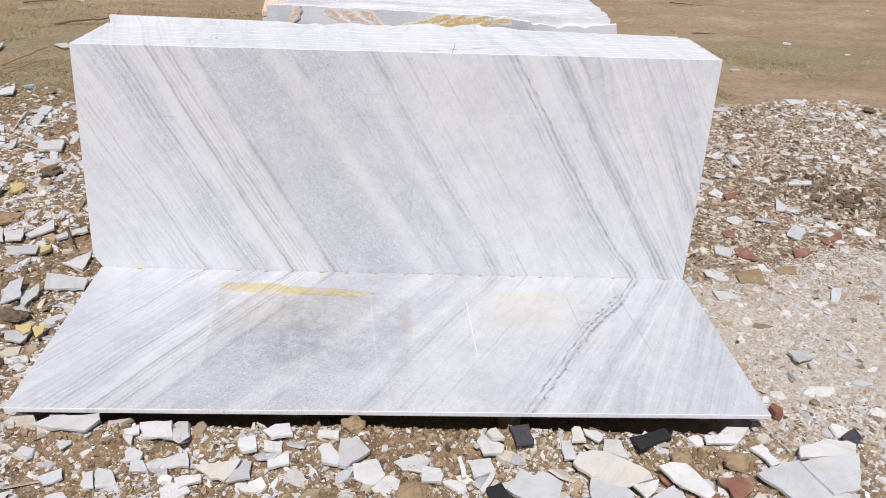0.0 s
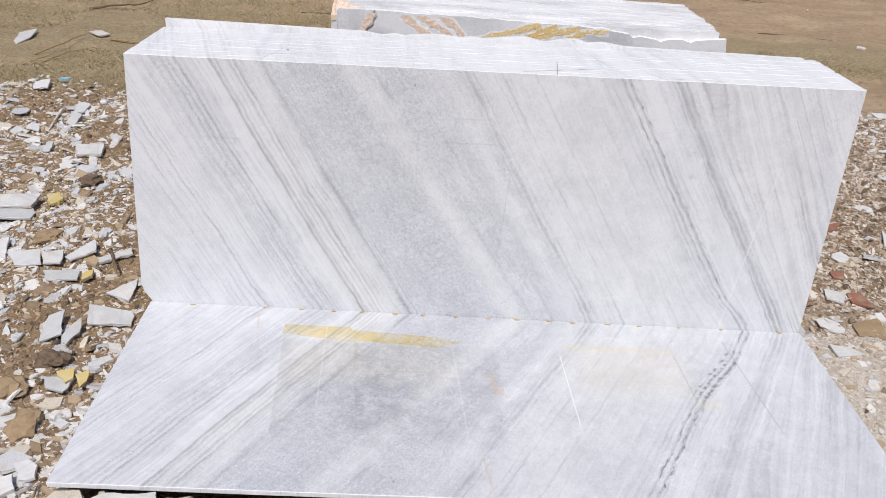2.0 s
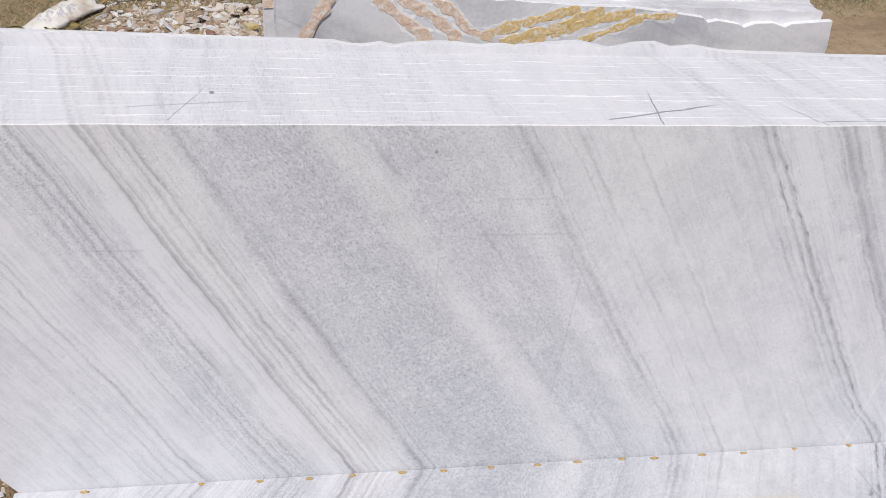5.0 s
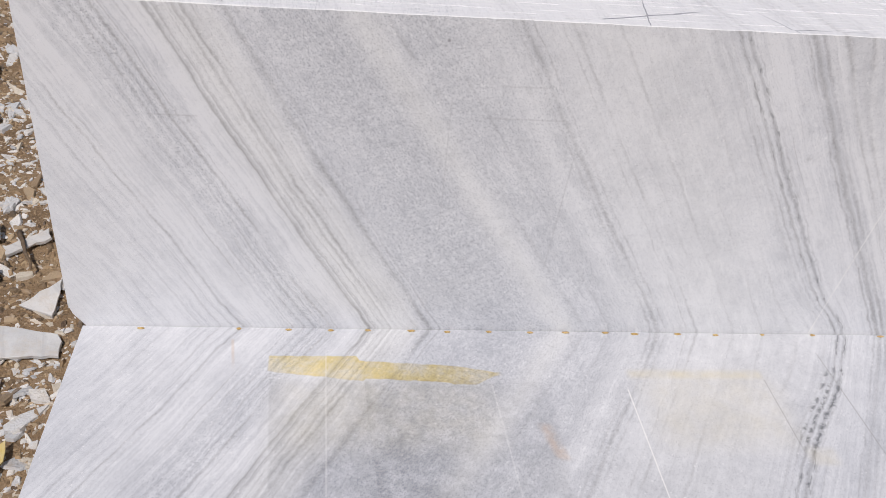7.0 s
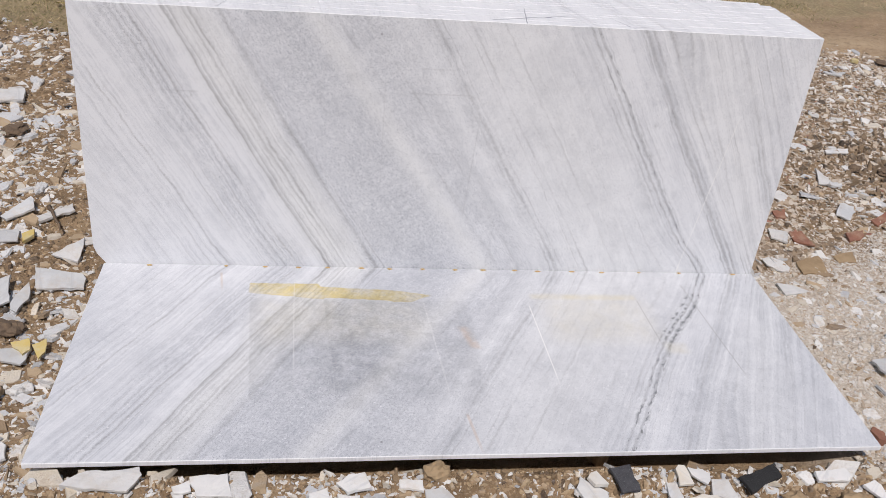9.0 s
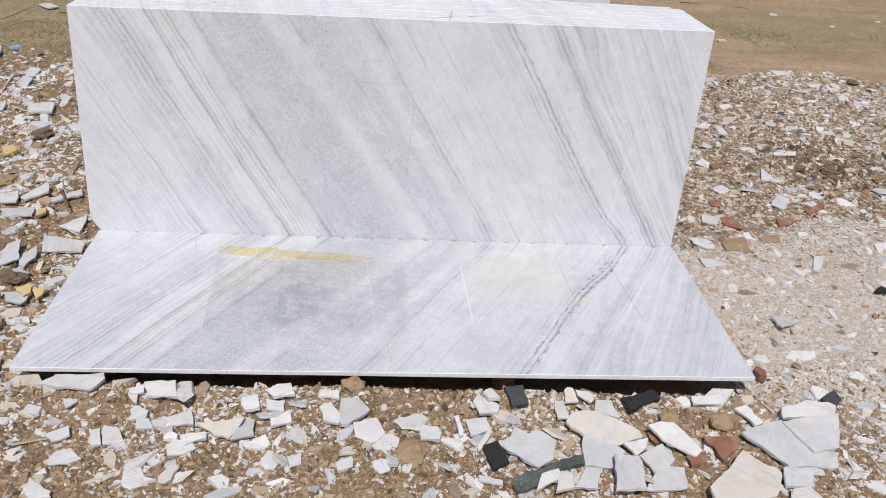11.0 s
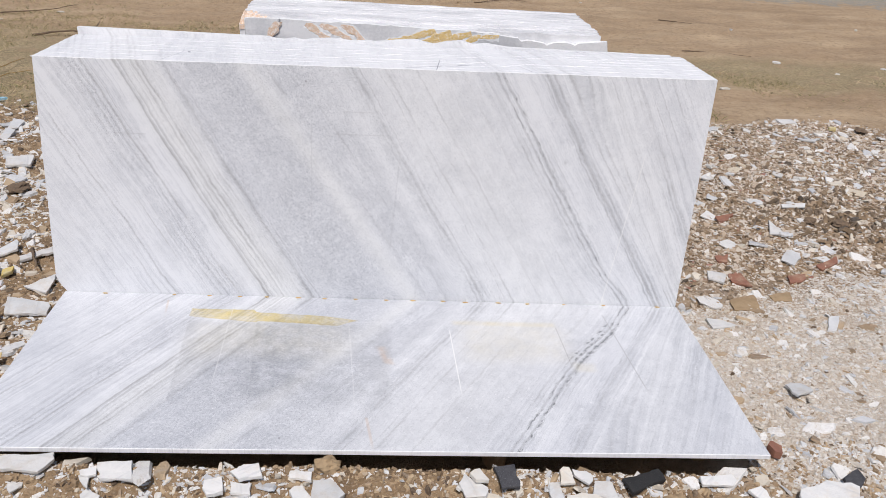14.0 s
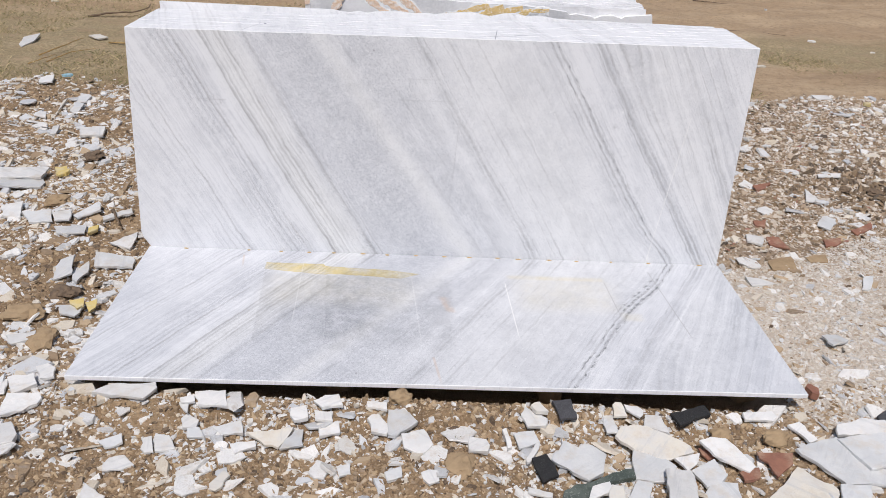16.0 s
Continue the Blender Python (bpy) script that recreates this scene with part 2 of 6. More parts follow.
    d = g.m("ADD", d, g.m("MULTIPLY", g.m("SUBTRACT", mottle, 0.5), g.m("MULTIPLY_ADD", broad, 1.6, 0.2)))
    d = g.m("SUBTRACT", d, g.m("MULTIPLY", pale, 0.22))
    d = g.m("ADD", d, g.m("MULTIPLY", g.step(dots, 0.575, 0.66), g.m("MULTIPLY_ADD", broad, 1.4, 0.0)))
    # grey added evenly over the lying slab to offset its brighter sunlight
    if stains == "lying":
        d = g.m("MULTIPLY_ADD", d, 1.0, 0.22)
    d = g.m("ADD", d, g.m("MULTIPLY", veins, 0.45), clamp=True)
    tone = g.mix(warm, (0.362, 0.382, 0.428), (0.402, 0.410, 0.425))
    col = g.mix(d, g.mix(warm, (0.706, 0.720, 0.752), (0.710, 0.721, 0.734)), tone)
    col = g.mix(g.m("MULTIPLY", veins, 0.7, clamp=True), col, (0.255, 0.25, 0.25))
    # dark mineral flecks along the strongest vein
    fleck = g.m("MULTIPLY", spikes(g, s, [(0.826, 0.011, 0.8), (0.850, 0.014, 1.0)], 1.0), g.step(g.noise(g.vec(g.m("MULTIPLY", s, 60.0), g.m("MULTIPLY", along, 16.0), 2.0), 1.0, 3, 0.7), 0.51 if stains == "lying" else 0.53, 0.60 if stains == "lying" else 0.62))
    if stains == "lying":
        knot = g.m("MULTIPLY", g.box(x, v, 0.62, 0.80, 0.13, 0.39, 0.02), spikes(g, s, [(0.803, 0.010, 0.9), (0.822, 0.009, 1.0), (0.848, 0.013, 1.0)], 1.0))
        fleck = g.m("MAXIMUM", fleck, g.m("MULTIPLY", knot, g.step(g.noise(flat, 46.0, 4, 0.7), 0.46, 0.56)))
    col = g.mix(g.m("MULTIPLY", fleck, 0.8 if stains == "lying" else 0.55), col, (0.10, 0.11, 0.12))
    col = g.mix(g.m("MULTIPLY", g.step(g.xyz(crystal)[0], 0.985, 1.0), 0.45), col, (0.86, 0.86, 0.87))
    spot = g.step(g.m("ADD", g.m("POWER", g.m("SUBTRACT", x, -0.25), 2.0), g.m("POWER", g.m("SUBTRACT", v, 0.745), 2.0)), 0.00002, 0.000004)
    col = g.mix(g.m("MULTIPLY", spot, 0.7), col, (0.22, 0.22, 0.24))
    rough = g.m("MULTIPLY_ADD", cloud, 0.12, 0.24)
    if stains == "cut":
        saw = g.noise(g.vec(g.m("MULTIPLY", x, 30.0), g.m("MULTIPLY", z, 90.0), depth), 1.0, 4, 0.65)
        col = g.mix(g.m("MULTIPLY_ADD", g.step(saw, 0.35, 0.7), 0.30, 0.45), col, (0.84, 0.84, 0.855))
        rough = 0.6
        # pencil crosses and a dot, drawn by hand across the sawn edges
        wx, wy, wz = g.xyz(g.pos)
        ink = g.m("ADD", g.line(wx, wy, 0.165, 2.69, 0.183, 2.83, 0.0022), g.line(wy, wx, 2.708, 0.072, 2.77, 0.31, 0.0034))
        ink = g.m("ADD", ink, g.m("ADD", g.m("MULTIPLY", g.line(wx, wy, -0.70, 2.70, -0.65, 2.83, 0.002), 0.6), g.m("MULTIPLY", g.line(wy, wx, 2.745, -0.77, 2.772, -0.56, 0.003), 0.5)))
        ink = g.m("ADD", ink, g.m("ADD", g.m("MULTIPLY", g.line(wy, wx, 2.70, 0.46, 2.705, 0.66, 0.003), 0.8), g.line(wx, wy, 0.49, 2.69, 0.44, 2.78, 0.002)))
        dot = g.step(g.m("ADD", g.m("POWER", g.m("ADD", wx, 0.639), 2.0), g.m("POWER", g.m("SUBTRACT", wy, 2.803), 2.0)), 0.00003, 0.00001)
        ink = g.m("MULTIPLY", g.m("ADD", ink, dot, clamp=True), g.m("MULTIPLY_ADD", saw, 0.6, 0.4), clamp=True)
        col = g.mix(g.m("MULTIPLY", ink, g.step(wz, 0.8, 0.81)), col, (0.16, 0.17, 0.21))
    if stains == "lying":
        blot = g.noise(flat, 22.0, 4, 0.6)
        # resin strip, boat shaped and cut square at one end
        t = g.m("DIVIDE", g.m("ADD", x, 0.65), 0.6)
        top = g.ramp(t, [(0.0, 0.097), (0.395, 0.096), (0.405, 0.110), (0.63, 0.119), (0.78, 0.124), (0.95, 0.144)])
        low = g.ramp(t, [(0.05, 0.145), (0.42, 0.174), (0.43, 0.166), (0.62, 0.172), (0.76, 0.178), (0.78, 0.184), (0.87, 0.182), (0.95, 0.156)])
        edge = g.m("MULTIPLY", g.m("SUBTRACT", g.noise(g.vec(g.m("MULTIPLY", x, 1.0), g.m("MULTIPLY", v, 0.3)), 30.0, 5, 0.7), 0.5), 0.012)
        strip = g.m("MULTIPLY", g.step(g.m("SUBTRACT", g.m("ADD", v, edge), top), -0.002, 0.002), g.step(g.m("SUBTRACT", low, g.m("ADD", v, edge)), -0.002, 0.003))
        strip = g.m("MULTIPLY", strip, g.m("MULTIPLY", g.step(x, -0.622, -0.618), g.step(g.m("ADD", x, edge), -0.06, -0.085)))
        lead = g.m("MULTIPLY_ADD", v, 0.075, -0.628)
        seam = g.m("MULTIPLY_ADD", g.step(v, 0.15, 0.6), 0.032, -0.396)
        rag = g.m("MULTIPLY", g.m("SUBTRACT", blot, 0.5), 0.03)
        first = g.m("MULTIPLY", g.m("MULTIPLY", g.step(g.m("SUBTRACT", x, lead), -0.002, 0.002), g.step(g.m("SUBTRACT", x, seam), 0.001, -0.001)), g.m("MULTIPLY_ADD", g.step(g.m("SUBTRACT", x, seam), -0.16, 0.0), 0.25, 0.45))
        second = g.m("MULTIPLY", g.step(g.m("SUBTRACT", x, seam), -0.001, 0.002), g.m("MULTIPLY_ADD", g.step(g.m("SUBTRACT", x, seam), 0.30, 0.0), 0.55, 0.45))
        second = g.m("MULTIPLY", second, g.step(g.m("ADD", x, rag), 0.06, 0.03))
        haze = g.m("MULTIPLY", g.m("ADD", first, second), g.m("MULTIPLY", g.step(g.m("ADD", v, rag), 0.155, 0.19), g.step(g.m("ADD", v, g.m("MULTIPLY", rag, 4.0)), 0.66, 0.5)))
        col = g.mix(g.m("MULTIPLY", haze, g.m("MULTIPLY_ADD", g.step(g.noise(flat, 17.0, 6, 0.8), 0.36, 0.6), 0.75, 0.25)), col, (0.64, 0.645, 0.655), "MULTIPLY")
        yel = g.m("ADD", g.m("MULTIPLY", g.box(x, v, -0.60, -0.1, 0.17, 0.36, 0.06), 0.25), g.m("ADD", g.m("MULTIPLY", g.box(x, v, 0.28, 0.62, 0.15, 0.36, 0.05), 0.3), g.m("ADD", g.m("MULTIPLY", g.box(x, v, 0.25, 0.60, 0.135, 0.16, 0.01), 0.5), g.m("MULTIPLY", g.box(x, v, 0.62, 0.69, 0.37, 0.415, 0.012), 0.35))))
        col = g.mix(g.m("MULTIPLY", yel, blot), col, (0.66, 0.58, 0.36))
        col = g.mix(g.m("MULTIPLY", strip, g.m("MULTIPLY_ADD", g.step(g.noise(flat, 9.0, 5, 0.7), 0.3, 0.66), 0.65, 0.35), clamp=True), col, (0.97, 0.79, 0.36), "MULTIPLY")
        rust = g.m("MULTIPLY", g.box(g.m("SUBTRACT", x, g.m("MULTIPLY", v, 0.3)), v, -0.09, -0.062, 0.30, 0.395, 0.01), g.step(blot, 0.35, 0.6))
        rust = g.m("ADD", rust, g.m("MULTIPLY", g.m("ADD", g.line(x, v, -0.02, 0.66, 0.0, 0.78, 0.006), g.line(x, v, -0.71, 0.05, -0.70, 0.13, 0.005)), 0.8))
        col = g.mix(g.m("MULTIPLY", rust, 0.34), col, (0.55, 0.35, 0.2))
        wear = g.m("ADD", g.line(x, v, 0.240, 0.20, 0.256, 0.54, 0.0024), g.m("MULTIPLY", g.m("ADD", g.line(x, v, -0.487, 0.08, -0.474, 0.52, 0.0024), g.line(x, v, -0.092, 0.19, -0.056, 0.60, 0.003)), 0.32))
        col = g.mix(g.m("MULTIPLY", wear, 0.65, clamp=True), col, (0.83, 0.83, 0.82))
        dark = g.m("ADD", g.line(x, v, 0.785, 0.08, 0.826, 0.52, 0.0026), g.line(x, v, 0.603, 0.17, 0.616, 0.39, 0.0024))
        col = g.mix(g.m("MULTIPLY", dark, 0.4), col, (0.25, 0.25, 0.25))
        rough = g.m("SUBTRACT", rough, g.m("MULTIPLY", strip, 0.08))
    if stains == "standing":
        wear = g.m("ADD", g.line(x, v, 0.795, 0.0, 0.885, 0.56, 0.0022), g.line(x, v, 0.80, 0.0, 0.80, 0.03, 0.006))
        col = g.mix(g.m("MULTIPLY", wear, 0.5), col, (0.82, 0.82, 0.81))
        rub = g.step(g.noise(flat, 60.0, 4, 0.7), 0.42, 0.6)
        for su, sv, sr in ((0.615, 0.515, 0.018), (0.645, 0.30, 0.014), (1.03, 0.56, 0.008), (-0.78, 0.545, 0.02), (-0.07, 0.645, 0.016)):
            far_off = g.m("SQRT", g.m("ADD", g.m("POWER", g.m("SUBTRACT", x, su), 2.0), g.m("POWER", g.m("SUBTRACT", v, sv), 2.0)))
            col = g.mix(g.m("MULTIPLY", g.m("MULTIPLY", g.step(far_off, sr, 0.0), rub), 0.45), col, (0.33, 0.34, 0.36))
        dark = g.m("ADD", g.line(x, v, 0.035, 0.19, 0.058, 0.52, 0.0022), g.m("ADD", g.line(x, v, -0.232, 0.3, -0.232, 0.62, 0.0018), g.box(x, v, -0.16, 0.03, 0.578, 0.581, 0.002)))
        dark = g.m("ADD", dark, g.m("ADD", g.box(x, v, -0.86, -0.76, 0.553, 0.556, 0.002), g.box(x, v, -0.13, -0.03, 0.652, 0.655, 0.002)))
        col = g.mix(g.m("MULTIPLY", dark, 0.24), col, (0.28, 0.28, 0.3))
    g.put(g.bsdf.inputs["Roughness"], rough)
    g.bsdf.inputs["Specular IOR Level"].default_value = 0.4
    g.bump(g.m("ADD", grain, g.m("MULTIPLY", cloud, 0.4)), 0.06, 0.002)
    return g.colour(col)


MARBLE_UP = banded_marble("banded_marble_standing", "standing")
MARBLE_FLAT = banded_marble("banded_marble_lying", "lying")
MARBLE_CUT = banded_marble("banded_marble_sawn_edge", "cut")


def plain_marble(name, light, dark, broken=False):
    g = Nodes(name, 0.55)
    x, y, z = g.xyz(g.pos)
    a = g.noise(g.vec(g.m("MULTIPLY", x, 2.2), g.m("MULTIPLY", y, 7.0), g.m("MULTIPLY", z, 5.0)), 1.6, 6, 0.65)
    v = g.noise(g.vec(g.m("ADD", g.m("MULTIPLY", x, 3.0), g.m("MULTIPLY", z, 7.0)), g.m("MULTIPLY", y, 16.0), z), 1.4, 5, 0.7)
    b = g.noise(g.pos, 90.0, 3, 0.65)
    d = g.m("ADD", g.m("MULTIPLY", g.step(a, 0.40, 0.70), 0.65), g.m("MULTIPLY", g.m("SUBTRACT", b, 0.5), 0.7))
    d = g.m("ADD", d, g.m("MULTIPLY", g.step(v, 0.58, 0.74), 0.6), clamp=True)
    col = g.mix(d, light, dark)
    g.bump(g.m("ADD", b, g.m("MULTIPLY", g.voronoi(g.pos, 70.0), 1.0 if broken else 0.1)), 0.5 if broken else 0.1, 0.004)
    return g.colour(col)


MARBLE_BACK = plain_marble("grey_white_marble", (0.80, 0.80, 0.815), (0.50, 0.505, 0.525))
MARBLE_GREY = plain_marble("cool_grey_marble", (0.76, 0.76, 0.77), (0.40, 0.41, 0.435))
MARBLE_BROKEN = plain_marble("fresh_broken_marble", (0.84, 0.85, 0.86), (0.70, 0.71, 0.73), True)


def ochre():
    g = Nodes("ochre_fracture_crust", 0.85)
    a = g.noise(g.pos, 55.0, 4, 0.7)
    b = g.noise(g.pos, 160.0, 3, 0.7)
    golden = g.ramp(a, [(0.36, (0.82, 0.77, 0.70)), (0.44, (0.76, 0.60, 0.36)), (0.52, (0.69, 0.48, 0.17)), (0.60, (0.78, 0.63, 0.38)), (0.68, (0.84, 0.81, 0.77))])
    pink = g.ramp(a, [(0.36, (0.84, 0.80, 0.77)), (0.46, (0.78, 0.63, 0.53)), (0.54, (0.72, 0.52, 0.38)), (0.64, (0.83, 0.76, 0.71))])
    col = g.mix(g.step(g.xyz(g.pos)[0], -0.08, 0.02), pink, golden)
    col = g.mix(g.m("MULTIPLY", g.step(b, 0.5, 0.68), 0.45), col, (0.50, 0.32, 0.10))
    col = g.mix(g.m("MULTIPLY", g.step(b, 0.42, 0.32), 0.6), col, (0.86, 0.84, 0.81))
    g.bump(b, 0.5, 0.003)
    return g.colour(col)


OCHRE = ochre()


def rubble_material(name, stops, per_island, grain=70.0):
    """Broken stone whose colour differs from piece to piece."""
    g = Nodes(name, 0.7)
    pick = g.geo.outputs["Random Per Island"] if per_island else g.info.outputs["Random"]
    base = g.ramp(pick, stops, "CONSTANT")
    shift = g.m("MULTIPLY", pick, 37.0)
    x, y, z = g.xyz(g.pos)
    a = g.noise(g.vec(g.m("ADD", g.m("MULTIPLY", x, 1.0), shift), g.m("MULTIPLY", y, 2.6), z), 14.0, 4, 0.6)
    b = g.noise(g.pos, grain * 3, 3, 0.65)
    col = g.mix(g.m("MULTIPLY", g.step(a, 0.52, 0.72), 0.3), base, (0.46, 0.46, 0.475))
    dust = g.step(g.noise(g.pos, 22.0, 5, 0.75), 0.50, 0.68)
    col = g.mix(g.m("MULTIPLY", dust, 0.38), col, (0.47, 0.355, 0.235))
    col = g.mix(g.m("MULTIPLY", g.step(b, 0.45, 0.75), 0.22), col, (0.42, 0.345, 0.26))
    g.bump(g.m("ADD", g.m("MULTIPLY", g.noise(g.pos, grain, 4, 0.7), 1.5), b), 0.8, 0.004)
    return g.colour(col)


CHIP_STOPS = [(0.0, (0.74, 0.725, 0.70)), (0.20, (0.62, 0.63, 0.645)), (0.38, (0.78, 0.77, 0.755)), (0.52, (0.62, 0.56, 0.47)), (0.66, (0.54, 0.555, 0.58)), (0.76, (0.68, 0.62, 0.53)), (0.85, (0.46, 0.345, 0.225)), (0.93, (0.30, 0.215, 0.135))]
CHIP = rubble_material("marble_chip", [(0.0, (0.73, 0.725, 0.715)), (0.3, (0.64, 0.625, 0.60)), (0.45, (0.61, 0.62, 0.635)), (0.60, (0.76, 0.755, 0.745)), (0.84, (0.57, 0.58, 0.60)), (0.92, (0.64, 0.56, 0.44))], False)
GRIT = rubble_material("marble_grit", CHIP_STOPS, True)
FINE_STOPS = [(0.0, (0.68, 0.645, 0.59)), (0.25, (0.56, 0.49, 0.41)), (0.45, (0.72, 0.70, 0.67)), (0.62, (0.46, 0.365, 0.265)), (0.76, (0.64, 0.60, 0.545)), (0.92, (0.34, 0.255, 0.175))]
FINE = rubble_material("fine_gravel", FINE_STOPS, True)
POWDER = rubble_material("powdery_gravel", [(0.0, (0.63, 0.585, 0.53)), (0.3, (0.57, 0.515, 0.45)), (0.55, (0.68, 0.655, 0.62)), (0.75, (0.52, 0.45, 0.375)), (0.92, (0.44, 0.36, 0.28))], True)
# darkest tones stand in for shade in the gaps between clods
CLOD_STOPS = [(0.0, (0.39, 0.275, 0.165)), (0.3, (0.30, 0.205, 0.117)), (0.55, (0.46, 0.34, 0.21)), (0.76, (0.22, 0.15, 0.085)), (0.9, (0.11, 0.073, 0.046))]
CLOD = rubble_material("earth_clod", CLOD_STOPS, True)


def stone(name, light, dark, scale=30.0, rough=0.7, specks=None, dusty=False, veined=False):
    g = Nodes(name, rough)
    a = g.noise(g.pos, scale, 4, 0.65)
    b = g.noise(g.pos, scale * 8, 3, 0.7)
    col = g.mix(g.step(a, 0.35, 0.68), light, dark)
    col = g.mix(g.m("MULTIPLY", b, 0.3), col, dark)
    if dusty:
        veil = g.step(g.noise(g.pos, 16.0, 5, 0.7), 0.47, 0.70)
        col = g.mix(g.m("MULTIPLY", veil, 0.34), col, (0.52, 0.42, 0.30))
    if veined:
        ox, oy, oz = g.xyz(g.obj)
        turn = g.m("MULTIPLY", g.info.outputs["Random"], 6.28)
        across = g.m("ADD", g.m("MULTIPLY", ox, g.m("COSINE", turn)), g.m("MULTIPLY", oy, g.m("SINE", turn)))
        band = g.noise(g.vec(g.m("MULTIPLY", across, 45.0), g.m("MULTIPLY", g.m("ADD", ox, oy), 5.0), turn), 1.0, 4, 0.65)
        col = g.mix(g.m("MULTIPLY", g.step(band, 0.52, 0.68), 0.4), col, (0.44, 0.45, 0.47))
        shade = g.m("MULTIPLY_ADD", g.m("FRACT", g.m("MULTIPLY", turn, 7.3)), 0.22, 0.86)
        col = g.mix(1.0, col, g.vec(shade, shade, shade), "MULTIPLY")
    if specks:
        col = g.mix(g.m("MULTIPLY", g.step(b, 0.58, 0.68), 0.6), col, specks)
    g.bump(g.m("ADD", a, b), 0.5, 0.003)
    return g.colour(col)


WHITE_PIECE = stone("white_marble_piece", (0.74, 0.73, 0.715), (0.64, 0.64, 0.635), 14.0, 0.5, None, True, True)
GREY_PIECE = stone("pale_grey_marble_piece", (0.65, 0.655, 0.655), (0.555, 0.565, 0.575), 14.0, 0.45, None, True, True)
CREAM_PIECE = stone("cream_marble_piece", (0.70, 0.655, 0.57), (0.64, 0.62, 0.585), 13.0, 0.55, None, True, True)
BLACK_GRANITE = stone("black_granite", (0.012, 0.012, 0.013), (0.02, 0.02, 0.021), 40.0, 0.75, (0.07, 0.07, 0.075))
GREY_GRANITE = stone("dark_grey_granite", (0.07, 0.07, 0.078), (0.04, 0.04, 0.046), 60.0, 0.75, (0.2, 0.2, 0.215))
GREEN_MARBLE = stone("green_marble", (0.045, 0.062, 0.053), (0.11, 0.13, 0.115), 22.0, 0.6, (0.34, 0.37, 0.34))
RED_STONE = stone("red_sandstone", (0.31, 0.145, 0.095), (0.22, 0.10, 0.07), 20.0, 0.85, None, True)
YELLOW_STONE = stone("yellow_stone", (0.62, 0.46, 0.13), (0.58, 0.50, 0.30), 20.0, 0.8)
TAN_STONE = stone("tan_stone", (0.38, 0.275, 0.165), (0.29, 0.205, 0.12), 18.0, 0.9)
WOOD = stone("weathered_wood", (0.20, 0.14, 0.09), (0.12, 0.085, 0.06), 60.0, 0.9)
THORN = stone("dry_ochre_twig", (0.42, 0.28, 0.10), (0.28, 0.18, 0.08), 40.0, 0.85)
GUM = stone("dried_brown_resin", (0.52, 0.33, 0.10), (0.62, 0.45, 0.20), 80.0, 0.5)
DARK_STOPS = [(0.0, (0.20, 0.14, 0.085)), (0.4, (0.13, 0.092, 0.06)), (0.7, (0.27, 0.19, 0.115)), (0.9, (0.07, 0.052, 0.038))]
DARK_CLOD = rubble_material("dark_earth_clod", DARK_STOPS, True)
BANK_STOPS = [(0.0, (0.46, 0.365, 0.275)), (0.2, (0.62, 0.555, 0.485)), (0.36, (0.33, 0.245, 0.165)), (0.52, (0.52, 0.43, 0.34)), (0.70, (0.74, 0.70, 0.66)), (0.79, (0.23, 0.165, 0.11)), (0.9, (0.58, 0.51, 0.435)), (0.985, (0.36, 0.18, 0.13))]
BANK_MIX = rubble_material("bank_crumbs", BANK_STOPS, True)
BLUE_SCRAP = stone("light_blue_plastic", (0.20, 0.50, 0.66), (0.62, 0.72, 0.76), 60.0, 0.4)
DRY_LEAF = stone("dry_leaf", (0.62, 0.52, 0.20), (0.48, 0.38, 0.16), 25.0, 0.9)
GREEN_LEAF = stone("small_green_leaf", (0.10, 0.15, 0.05), (0.16, 0.18, 0.07), 40.0, 0.8)


def sack_cloth():
    g = Nodes("woven_plastic_sack", 0.6)
    x, y, z = g.xyz(g.obj)
    weave = g.m("ADD", g.m("SINE", g.m("MULTIPLY", x, 900.0)), g.m("SINE", g.m("MULTIPLY", y, 900.0)))
    a = g.noise(g.obj, 9.0, 4, 0.6)
    col = g.mix(g.step(a, 0.45, 0.75), (0.78, 0.76, 0.71), (0.55, 0.47, 0.37))
    print_mark = g.m("MULTIPLY", g.box(x, y, -0.10, 0.12, -0.045, 0.05, 0.01), g.step(g.noise(g.vec(g.m("MULTIPLY", x, 2.0), y), 24.0, 2), 0.52, 0.56))
    col = g.mix(g.m("MULTIPLY", print_mark, 0.55), col, (0.30, 0.33, 0.42))
    g.bump(g.m("ADD", weave, g.m("MULTIPLY", a, 4.0)), 0.2, 0.003)
    return g.colour(col)


SACK = sack_cloth()


